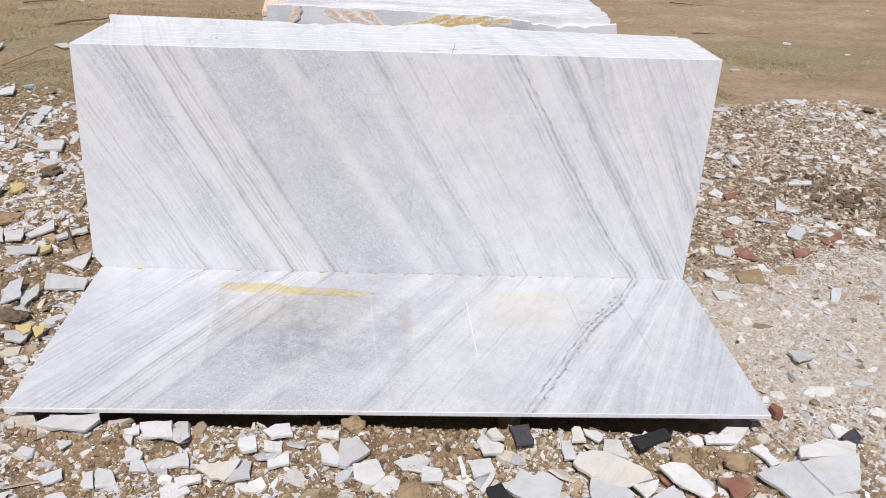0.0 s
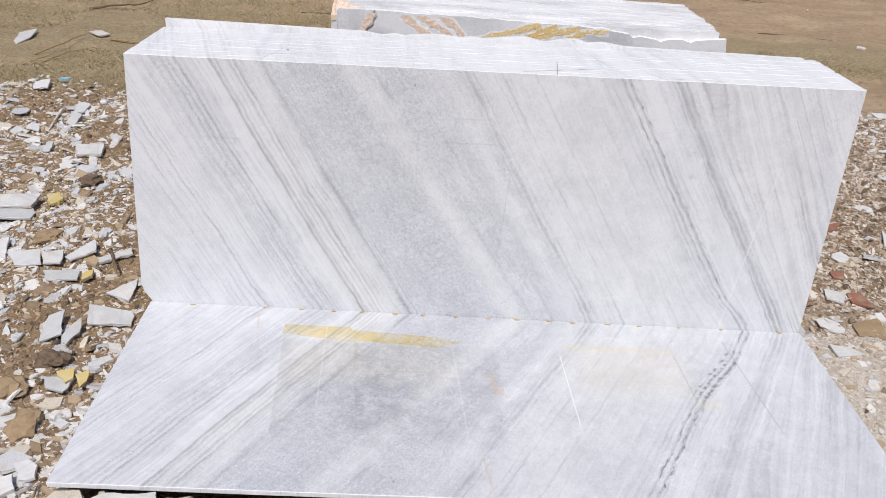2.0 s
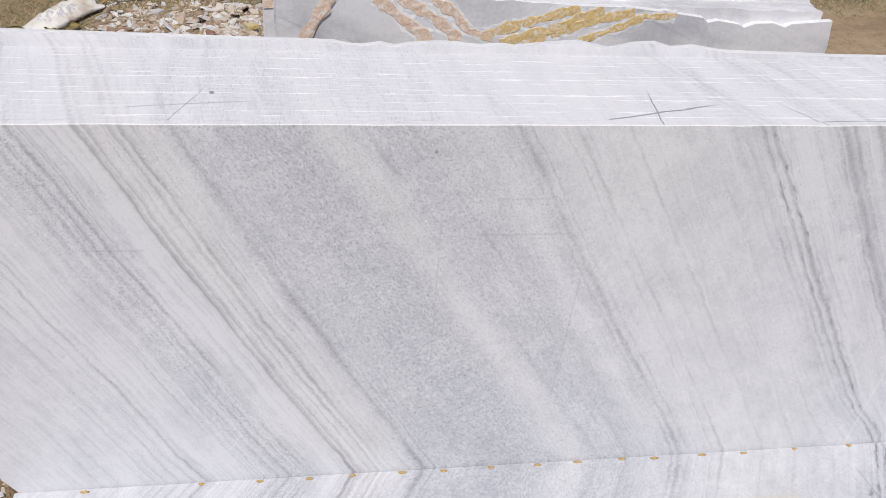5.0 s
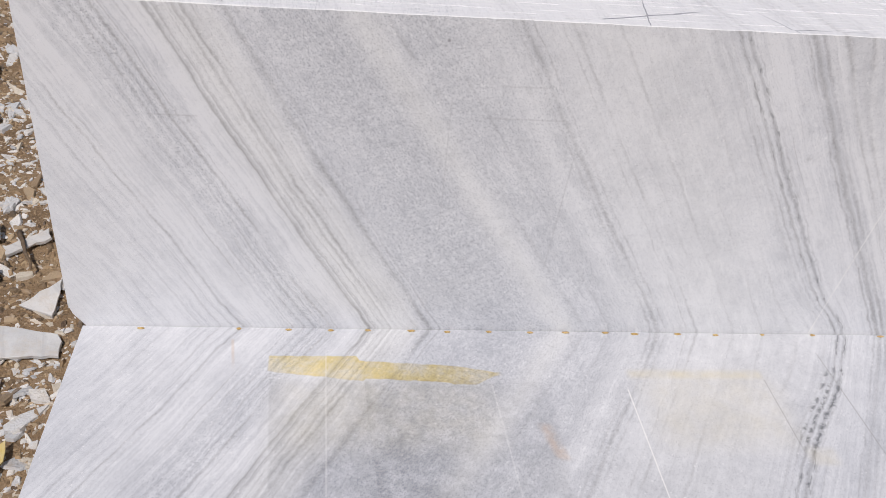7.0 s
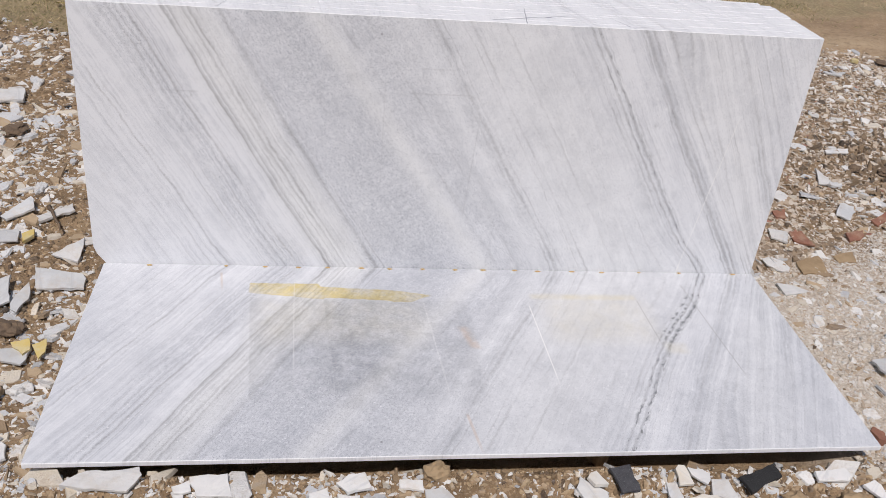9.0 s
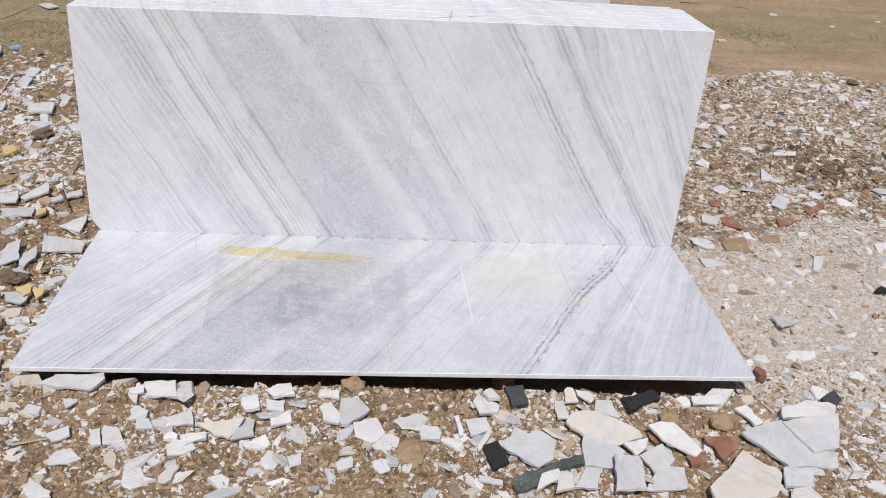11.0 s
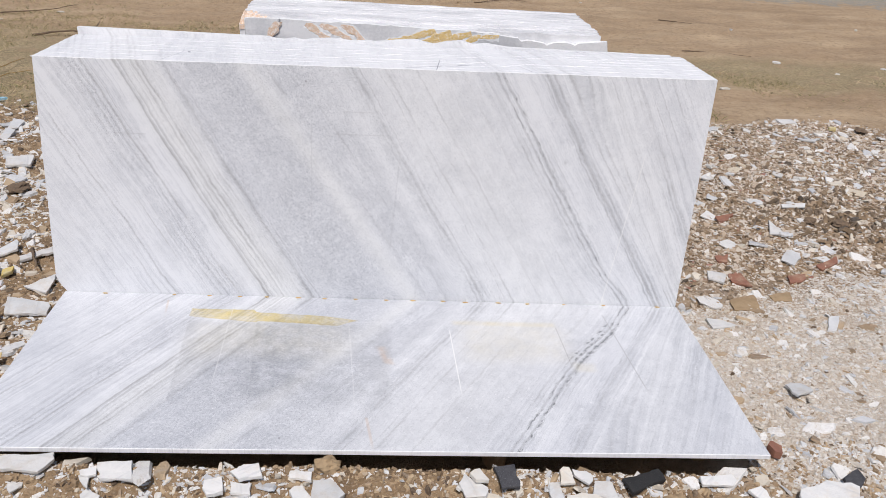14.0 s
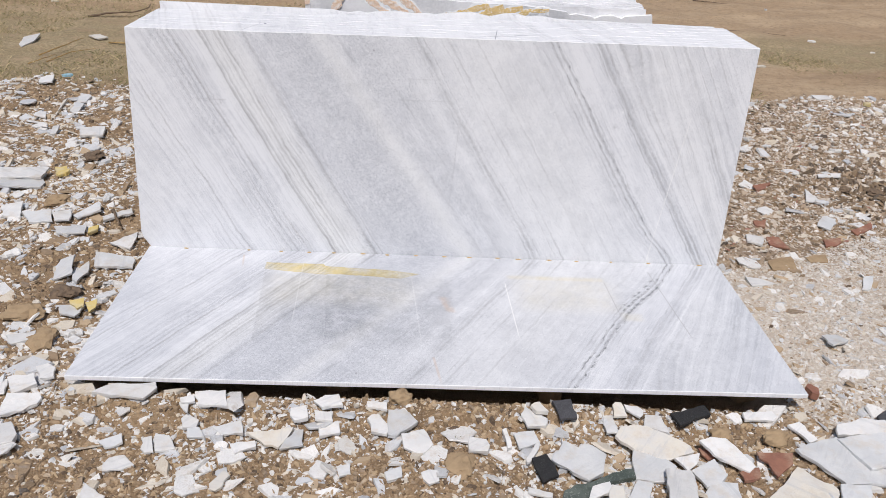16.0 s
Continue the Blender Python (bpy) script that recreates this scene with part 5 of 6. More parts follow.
quad_piece("green_marble_offcut", [(0.309, 1.430), (0.446, 1.495), (0.503, 1.511), (0.506, 1.480), (0.440, 1.464), (0.370, 1.406), (0.309, 1.385)], 0.018, GREEN_MARBLE, "dark green marble offcut under white pieces", 0.004, (3, 0))
quad_piece("marble_offcut", [(0.291, 1.542), (0.337, 1.611), (0.371, 1.585), (0.390, 1.601), (0.443, 1.558), (0.423, 1.493), (0.380, 1.467), (0.328, 1.511)], 0.016, GREY_PIECE, "pale grey marble offcut, broken corner", 0.020, (3, -2))
quad_piece("marble_offcut", [(0.525, 1.592), (0.608, 1.561), (0.631, 1.533), (0.588, 1.475), (0.505, 1.483)], 0.016, GREY_PIECE, "pale grey marble offcut beneath a cream piece", 0.012, (2, 0))
quad_piece("marble_offcut", [(0.485, 1.640), (0.509, 1.677), (0.584, 1.685), (0.692, 1.613), (0.694, 1.590), (0.598, 1.558), (0.528, 1.589)], 0.016, CREAM_PIECE, "large cream marble offcut with rounded edge", 0.028, (4, 2))
quad_piece("marble_offcut", [(0.668, 1.525), (0.743, 1.567), (0.761, 1.507), (0.731, 1.475), (0.690, 1.463)], 0.015, GREY_PIECE, "cracked grey-white marble offcut among others", 0.014, (0, -4))
quad_piece("marble_offcut", [(0.632, 1.563), (0.708, 1.584), (0.688, 1.543), (0.657, 1.516)], 0.014, WHITE_PIECE, "small white marble offcut wedged between others", 0.022, (3, 0))
quad_piece("marble_offcut", [(0.587, 1.499), (0.653, 1.495), (0.652, 1.433), (0.640, 1.374), (0.558, 1.368)], 0.016, WHITE_PIECE, "narrow white marble offcut lying on others", 0.032, (-2, 3))
quad_piece("red_stone", [(0.868, 1.591), (0.971, 1.590), (0.954, 1.549), (0.895, 1.500), (0.885, 1.553)], 0.015, RED_STONE, "flat red sandstone piece among offcuts", 0.012, (4, 0))
quad_piece("red_stone", [(0.798, 1.522), (0.859, 1.541), (0.848, 1.502), (0.802, 1.490)], 0.013, RED_STONE, "flat red sandstone piece among white offcuts", 0.010, (3, 0))
quad_piece("red_stone", [(0.719, 1.625), (0.765, 1.603), (0.735, 1.582)], 0.012, RED_STONE, "red sandstone sliver under a white offcut", 0.008, (3, 0))
quad_piece("marble_offcut", [(0.715, 1.624), (0.796, 1.638), (0.848, 1.538), (0.824, 1.516), (0.743, 1.572)], 0.015, WHITE_PIECE, "long white marble offcut on red stone", 0.024, (5, 3))
quad_piece("marble_offcut", [(0.981, 1.600), (1.117, 1.651), (1.149, 1.534), (1.233, 1.526), (1.205, 1.474), (1.068, 1.472)], 0.016, GREY_PIECE, "large pale grey marble tile piece", 0.018, (3, 0))
quad_piece("marble_offcut", [(1.113, 1.636), (1.295, 1.666), (1.232, 1.533), (1.154, 1.520)], 0.016, GREY_PIECE, "large pale grey marble tile piece overlapping another", 0.036, (2, -2))
quad_piece("marble_offcut", [(1.141, 1.700), (1.229, 1.733), (1.312, 1.711), (1.289, 1.666), (1.128, 1.660)], 0.016, WHITE_PIECE, "white marble offcut leaning on a tile piece", 0.028, (6, 0))
quad_piece("marble_offcut", [(0.817, 1.396), (0.955, 1.528), (1.035, 1.451), (0.989, 1.372), (0.813, 1.330)], 0.016, CREAM_PIECE, "broad cream-white marble offcut", 0.018, (3, 2))
quad_piece("marble_offcut", [(1.045, 1.466), (1.131, 1.469), (1.104, 1.402), (1.021, 1.396)], 0.014, GREY_PIECE, "pale grey marble tile corner", 0.010, (0, 3))
quad_piece("marble_offcut", [(0.376, 1.420), (0.423, 1.437), (0.418, 1.401), (0.352, 1.361)], 0.018, WHITE_PIECE, "white marble block on a green offcut", 0.026, (3, 0))
quad_piece("marble_offcut", [(0.426, 1.420), (0.455, 1.421), (0.452, 1.374), (0.403, 1.361)], 0.018, CREAM_PIECE, "cream marble block beside a green offcut", 0.024, (3, 0))
quad_piece("marble_offcut", [(0.501, 1.453), (0.539, 1.444), (0.516, 1.383), (0.456, 1.385)], 0.014, GREY_PIECE, "grey marble fragment below a larger offcut", 0.018, (3, 0))
quad_piece("marble_offcut", [(0.698, 1.466), (0.778, 1.478), (0.765, 1.408), (0.653, 1.401)], 0.014, GREY_PIECE, "grey-veined marble offcut among white pieces", 0.014, (3, 0))
quad_piece("marble_offcut", [(0.226, 1.713), (0.243, 1.747), (0.302, 1.699), (0.293, 1.669), (0.241, 1.665)], 0.020, WHITE_PIECE, "white marble lump beside dark granite", 0.012, (3, 0))
quad_piece("marble_offcut", [(0.255, 1.730), (0.282, 1.747), (0.304, 1.707), (0.269, 1.706)], 0.020, CREAM_PIECE, "cream stone lump on a white one", 0.022, (3, 0))
quad_piece("marble_offcut", [(0.076, 1.623), (0.122, 1.613), (0.124, 1.568), (0.072, 1.571)], 0.022, WHITE_PIECE, "small square white marble block", 0.010, (3, 0))
quad_piece("marble_offcut", [(0.201, 1.648), (0.258, 1.662), (0.271, 1.616), (0.211, 1.591)], 0.014, GREY_PIECE, "pale grey shattered marble fragment", 0.010, (3, 0))
quad_piece("marble_offcut", [(0.170, 1.661), (0.182, 1.668), (0.191, 1.592), (0.179, 1.587)], 0.016, WHITE_PIECE, "thin upright white marble sliver", 0.012, (3, 0))
quad_piece("marble_offcut", [(0.223, 1.541), (0.262, 1.609), (0.268, 1.598), (0.234, 1.532)], 0.016, WHITE_PIECE, "thin white marble strip beside black granite", 0.014, (3, 0))
quad_piece("marble_offcut", [(0.592, 1.738), (0.638, 1.735), (0.646, 1.662), (0.577, 1.688)], 0.016, WHITE_PIECE, "angular white marble offcut behind cream piece", 0.012, (3, 0))
quad_piece("marble_offcut", [(0.467, 1.732), (0.495, 1.728), (0.497, 1.659), (0.465, 1.658)], 0.014, GREY_PIECE, "narrow pale grey marble offcut", 0.012, (3, 0))
quad_piece("marble_offcut", [(0.881, 1.746), (0.982, 1.758), (0.960, 1.712), (0.878, 1.716)], 0.014, WHITE_PIECE, "striped white marble offcut near the slab corner", 0.010, (3, 0))
quad_piece("marble_offcut", [(1.001, 1.706), (1.041, 1.720), (1.067, 1.648), (1.037, 1.635)], 0.014, WHITE_PIECE, "slanting white marble strip among stones", 0.014, (3, 0))
quad_piece("marble_offcut", [(0.219, 1.453), (0.282, 1.435), (0.280, 1.419), (0.217, 1.437)], 0.012, WHITE_PIECE, "thin white marble strip on soil", 0.008, (3, 0))
quad_piece("marble_offcut", [(0.500, 1.762), (0.527, 1.771), (0.534, 1.713), (0.493, 1.711)], 0.014, CREAM_PIECE, "cream marble chip near the slab edge", 0.010, (3, 0))
quad_piece("marble_offcut", [(0.535, 1.768), (0.588, 1.744), (0.572, 1.714), (0.538, 1.745)], 0.012, WHITE_PIECE, "narrow white marble chip near the slab edge", 0.010, (3, 0))
quad_piece("granite_offcut", [(0.664, 1.733), (0.682, 1.686), (0.783, 1.732), (0.773, 1.770)], 0.020, BLACK_GRANITE, "black granite offcut lying on marble waste", 0.012, (6, 0))
quad_piece("granite_offcut", [(0.239, 1.545), (0.262, 1.464), (0.306, 1.488), (0.281, 1.566)], 0.018, BLACK_GRANITE, "narrow black granite offcut among white chips", 0.012, (4, 3))
quad_piece("granite_offcut", [(0.321, 1.761), (0.336, 1.688), (0.385, 1.695), (0.378, 1.771)], 0.018, GREY_GRANITE, "dark grey granite offcut at the slab's edge", 0.012, (5, 0))
quad_piece("granite_offcut", [(1.291, 1.753), (1.343, 1.784), (1.350, 1.748), (1.293, 1.698)], 0.020, GREY_GRANITE, "dark grey granite offcut beside pale gravel", 0.014, (6, 0))
quad_piece("marble_offcut", [(1.801, 3.467), (1.838, 3.337), (1.762, 3.349)], 0.013, WHITE_PIECE, "triangular white marble chip on the bank", 0.007, (8, 0))
quad_piece("marble_offcut", [(1.760, 3.171), (1.811, 3.146), (1.748, 3.054), (1.703, 3.090)], 0.013, GREY_PIECE, "square white marble chip on the bank", 0.007, (8, 0))
quad_piece("marble_offcut", [(1.934, 3.633), (2.066, 3.654), (2.048, 3.615), (1.927, 3.603)], 0.012, WHITE_PIECE, "long thin white marble strip on the bank", 0.011, (3, 0))
quad_piece("red_stone", [(1.410, 2.938), (1.465, 2.943), (1.483, 2.855), (1.407, 2.880)], 0.015, RED_STONE, "flat red sandstone fragment on marble waste", 0.005, (6, 0))
quad_piece("red_stone", [(1.675, 2.963), (1.760, 2.981), (1.719, 2.919), (1.666, 2.910)], 0.015, RED_STONE, "red sandstone fragment on marble waste", 0.005, (6, 0))
quad_piece("red_stone", [(1.841, 3.059), (1.967, 3.133), (1.946, 3.079), (1.856, 3.021)], 0.015, RED_STONE, "long red sandstone fragment on marble waste", 0.005, (6, 0))
quad_piece("red_stone", [(1.404, 3.081), (1.469, 3.098), (1.444, 3.033), (1.402, 3.041)], 0.015, RED_STONE, "small red sandstone fragment", 0.005, (6, 0))
quad_piece("red_stone", [(1.559, 3.500), (1.661, 3.538), (1.615, 3.477), (1.563, 3.459)], 0.015, RED_STONE, "small dull red stone fragment on the bank", 0.005, (6, 0))
quad_piece("brown_stone", [(1.346, 2.742), (1.456, 2.783), (1.443, 2.678), (1.339, 2.671)], 0.012, TAN_STONE, "flat tan stone at the edge of pale gravel", 0.001, (3, 0))
quad_piece("brown_stone", [(1.528, 2.798), (1.623, 2.825), (1.606, 2.760), (1.530, 2.755)], 0.012, TAN_STONE, "flat tan stone beside red fragments", 0.001, (3, 0))
quad_piece("marble_offcut", [(1.325, 2.950), (1.398, 2.929), (1.366, 2.859), (1.313, 2.891)], 0.014, WHITE_PIECE, "white marble offcut beside red sandstone", 0.003, (3, 0))
quad_piece("marble_offcut", [(1.213, 2.625), (1.269, 2.610), (1.324, 2.575), (1.218, 2.559)], 0.012, WHITE_PIECE, "white marble chip on pale gravel", 0.001, (3, 0))
quad_piece("marble_offcut", [(1.695, 2.644), (1.743, 2.656), (1.689, 2.564), (1.652, 2.562)], 0.013, GREY_PIECE, "pale grey marble chip on pale gravel", 0.001, (3, 0))
quad_piece("marble_offcut", [(1.322, 2.194), (1.377, 2.204), (1.402, 2.164), (1.331, 2.127)], 0.013, GREY_PIECE, "blue-grey marble shard on pale gravel", 0.010, (-6, 0))
quad_piece("marble_offcut", [(-1.998, 3.350), (-1.758, 3.389), (-1.760, 3.294), (-1.957, 3.262)], 0.016, WHITE_PIECE, "long grey-white marble strip in a small pile", 0.040, (6, 2))
quad_piece("marble_offcut", [(-1.974, 3.290), (-1.770, 3.324), (-1.733, 3.269), (-1.732, 3.218), (-1.932, 3.199)], 0.016, GREY_PIECE, "long pale marble strip below another", 0.020, (-2, 2))
quad_piece("marble_offcut", [(-1.806, 3.004), (-1.736, 3.051), (-1.690, 2.916), (-1.761, 2.920)], 0.018, WHITE_PIECE, "bright white marble block among shards", 0.014, (3, 0))
quad_piece("marble_offcut", [(-1.677, 2.908), (-1.569, 2.939), (-1.532, 2.846), (-1.617, 2.828)], 0.014, GREY_PIECE, "flat blue-grey marble offcut among shards", 0.012, (3, 0))
quad_piece("marble_offcut", [(-1.556, 2.910), (-1.486, 2.937), (-1.468, 2.853), (-1.524, 2.844)], 0.014, WHITE_PIECE, "white marble offcut beside a grey one", 0.014, (3, 0))
quad_piece("marble_offcut", [(-1.475, 2.906), (-1.403, 3.012), (-1.374, 2.942), (-1.452, 2.887)], 0.014, GREY_PIECE, "long blue-grey marble shard among chips", 0.014, (6, -6))
quad_piece("marble_offcut", [(-1.366, 2.926), (-1.268, 3.006), (-1.252, 2.968), (-1.351, 2.895)], 0.014, WHITE_PIECE, "long white marble strip under a stick", 0.012, (4, 0))
quad_piece("marble_offcut", [(-1.518, 2.821), (-1.397, 2.841), (-1.383, 2.777), (-1.488, 2.768)], 0.012, GREY_PIECE, "flat pale grey marble offcut on earth", 0.008, (3, 0))
quad_piece("marble_offcut", [(-1.291, 2.636), (-1.144, 2.615), (-1.126, 2.546), (-1.261, 2.536)], 0.016, GREY_PIECE, "pale grey marble tile beside the slab", 0.012, (3, 2))
quad_piece("marble_offcut", [(-1.263, 2.710), (-1.182, 2.805), (-1.174, 2.675)], 0.014, WHITE_PIECE, "pointed pale marble shard beside the slab", 0.012, (3, 0))
quad_piece("marble_offcut", [(-1.371, 2.426), (-1.379, 2.538), (-1.334, 2.564), (-1.312, 2.458)], 0.014, GREY_PIECE, "blue-grey marble shard propped on chips", 0.020, (12, -6))
quad_piece("marble_offcut", [(-1.309, 2.455), (-1.281, 2.545), (-1.263, 2.479), (-1.282, 2.420)], 0.014, GREY_PIECE, "narrow blue-grey marble shard propped on another", 0.018, (9, 6))
quad_piece("marble_offcut", [(-1.277, 2.251), (-1.191, 2.256), (-1.204, 2.191), (-1.259, 2.206)], 0.014, GREY_PIECE, "pale grey marble offcut beside yellow stone", 0.012, (3, 0))
quad_piece("marble_offcut", [(-1.208, 1.902), (-1.178, 1.918), (-1.148, 1.899), (-1.139, 1.860), (-1.176, 1.850)], 0.016, WHITE_PIECE, "rounded translucent white marble piece", 0.010, (3, 0))
quad_piece("marble_offcut", [(-1.362, 2.050), (-1.279, 2.077), (-1.263, 2.037), (-1.327, 2.005)], 0.014, WHITE_PIECE, "pale glassy marble piece on earth", 0.010, (3, 0))
quad_piece("yellow_stone", [(-1.248, 2.266), (-1.204, 2.283), (-1.190, 2.240), (-1.206, 2.221)], 0.012, YELLOW_STONE, "bright yellow flat stone fragment", 0.026, (5, 0))
quad_piece("yellow_stone", [(-1.191, 2.258), (-1.160, 2.286), (-1.150, 2.235), (-1.160, 2.206)], 0.012, YELLOW_STONE, "bright yellow pointed stone fragment", 0.026, (3, 4))
quad_piece("yellow_stone", [(-1.745, 3.409), (-1.698, 3.428), (-1.666, 3.363), (-1.694, 3.326)], 0.018, YELLOW_STONE, "ochre yellow stone among marble chips", 0.016, (3, 0))

# coloured stones
piece("red_stone", 1.151, 1.875, 0.03, 0.025, 100, RED_STONE, "small red stone by the slab's corner", 45, 5, 1.3, (0, 0), 0.012)
piece("yellow_stone", -1.69, 3.367, 0.04, 0.018, 0, YELLOW_STONE, "ochre yellow stone among marble chips", 52, 7, 1.1, (0, 0), 0.012)
piece("yellow_stone", -1.36, 2.80, 0.03, 0.014, 70, YELLOW_STONE, "yellow-edged marble chip on brown earth", 53, 4, 1.4, (0, 0), 0.014)
piece("yellow_stone", 2.83, 4.906, 0.03, 0.02, 0, YELLOW_STONE, "orange scrap at the rubble's edge", 54, 5, 1.2, (0, 0), 0.014)
piece("yellow_stone", -0.72, 5.22, 0.03, 0.02, 0, YELLOW_STONE, "white and ochre stone in the rear heap", 55, 6, 1.2, (0, 0), 0.014)
piece("brown_stone", -0.118, 1.765, 0.032, 0.04, 15, TAN_STONE, "tan block of stone below the slab edge", 61, 5, 1.1, (0, 0), 0.004, True)
piece("brown_stone", -1.366, 2.186, 0.06, 0.03, 15, TAN_STONE, "brown lump of earth and stone", 62, 7, 1.2, (0, 0), 0.004, True)
piece("brown_stone", -1.25, 2.05, 0.05, 0.03, 80, TAN_STONE, "brown stone lump beside the slab", 63, 6, 1.2, (0, 0), 0.004, True)
piece("brown_stone", 0.05, 1.52, 0.045, 0.02, 80, TAN_STONE, "brown clod of earth", 64, 7, 1.2, (0, 0), 0.004, True)
piece("brown_stone", 0.95, 1.66, 0.035, 0.03, 10, TAN_STONE, "tan stone among offcuts", 65, 6, 1.1, (0, 0), 0.01, True)
piece("brown_stone", 0.80, 1.67, 0.035, 0.03, 50, TAN_STONE, "tan stone among offcuts", 66, 6, 1.1, (0, 0), 0.01, True)
piece("dark_clod", 2.138, 3.444, 0.036, 0.022, 0, WOOD, "dark burnt clod in the rubble", 68, 8, 1.2, (0, 0), 0.01, True)
piece("dark_clod", 2.02, 3.50, 0.03, 0.018, 50, WOOD, "dark burnt clod in the rubble", 69, 8, 1.2, (0, 0), 0.01, True)
piece("dark_clod", -1.287, 2.338, 0.045, 0.03, 20, WOOD, "dark brown clod between chips", 67, 7, 1.1, (0, 0), 0.01, True)
piece("dark_clod", -1.62, 3.55, 0.05, 0.03, 50, WOOD, "dark charred clod in the rubble", 70, 8, 1.2, (0, 0), 0.01, True)
piece("dark_clod", 3.05, 4.95, 0.045, 0.022, 50, WOOD, "dark clod at the rubble's edge", 71, 8, 1.3, (0, 0), 0.01, True)


# ---------------------------------------------------------------- twigs, sack and growth
def tube(points, radius, seed, sides=6, end=0.35):
    """A tapering crooked stem along points."""
    r = random.Random(seed)
    bm = bmesh.new()
    pts = [Vector(p) for p in points]
    fine = []
    for a, b in zip(pts, pts[1:]):
        fine += [a.lerp(b, k / 5) for k in range(5)]
    fine.append(pts[-1])
    for k in range(1, len(fine) - 1):
        fine[k] = fine[k] * 0.5 + (fine[k - 1] + fine[k + 1]) * 0.25 + Vector([r.uniform(-1, 1) for _ in range(3)]) * radius * 0.5
    rings = []
    for k, p in enumerate(fine):
        t = (fine[min(k + 1, len(fine) - 1)] - fine[max(k - 1, 0)]).normalized()
        s = t.cross(Vector((0.1, 0.2, 1))).normalized()
        u = t.cross(s)
        q = radius * (1 - (1 - end) * k / (len(fine) - 1)) * r.uniform(0.85, 1.15)
        rings.append([bm.verts.new(p + (s * math.cos(6.283 * a / sides) + u * math.sin(6.283 * a / sides)) * q) for a in range(sides)])
    for p, q in zip(rings, rings[1:]):
        for a in range(sides):
            b = (a + 1) % sides
            bm.faces.new((p[a], p[b], q[b], q[a]))
    bm.faces.new(rings[0][::-1])
    bm.faces.new(rings[-1])
    bmesh.ops.recalc_face_normals(bm, faces=bm.faces)
    return bm


branch = new("thorn_branch")
branch.location = (-1.47, 5.5, 0.0)
tagged(branch, "dry arching thorn branch with ochre bark", "branch")
stems = [([(0, 0, 0.0), (0.12, 0.06, 0.07), (0.27, 0.1, 0.13), (0.42, 0.1, 0.18), (0.55, 0.1, 0.20), (0.70, 0.1, 0.19), (0.80, 0.1, 0.15), (0.85, 0.08, 0.06)], 0.007),
         ([(0.24, 0.1, 0.12), (0.36, 0.12, 0.21), (0.46, 0.13, 0.22)], 0.004), ([(0.30, 0.1, 0.14), (0.26, 0.02, 0.06), (0.22, -0.02, 0.01)], 0.004),
         ([(0.55, 0.1, 0.2), (0.54, 0.04, 0.12), (0.55, 0.0, 0.05)], 0.003), ([(0.70, 0.1, 0.19), (0.6, 0.05, 0.13), (0.48, 0.0, 0.08)], 0.004),
         ([(0.62, 0.1, 0.2), (0.65, 0.1, 0.26)], 0.002), ([(0.10, 0.05, 0.06), (0.0, 0.08, 0.10), (-0.10, 0.10, 0.09), (-0.16, 0.1, 0.05)], 0.0035), ([(0.42, 0.1, 0.18), (0.50, 0.06, 0.13), (0.64, 0.05, 0.12), (0.76, 0.04, 0.10)], 0.003), ([(0.18, 0.08, 0.09), (0.16, 0.1, 0.18), (0.12, 0.1, 0.22)], 0.0025), ([(0.36, 0.1, 0.16), (0.34, 0.06, 0.08), (0.36, 0.05, 0.02)], 0.0025), ([(0.80, 0.1, 0.15), (0.74, 0.02, 0.13), (0.66, -0.02, 0.12)], 0.003)]
for k, (pts, rad) in enumerate(stems):
    part("stem", tube(pts, rad, k), THORN, branch, smooth=True)
for k in range(30):
    f = 0.12 + 0.7 * k / 30
    a = Vector((f, 0.1, 0.10 + 0.42 * f * (1 - f) * 1.0))
    part("thorn", tube([a, a + Vector((rnd.uniform(-0.02, 0.02), 0, rnd.choice((-0.05, -0.03, 0.035))))], 0.0022, 40 + k, 4, 0.1), THORN, branch)

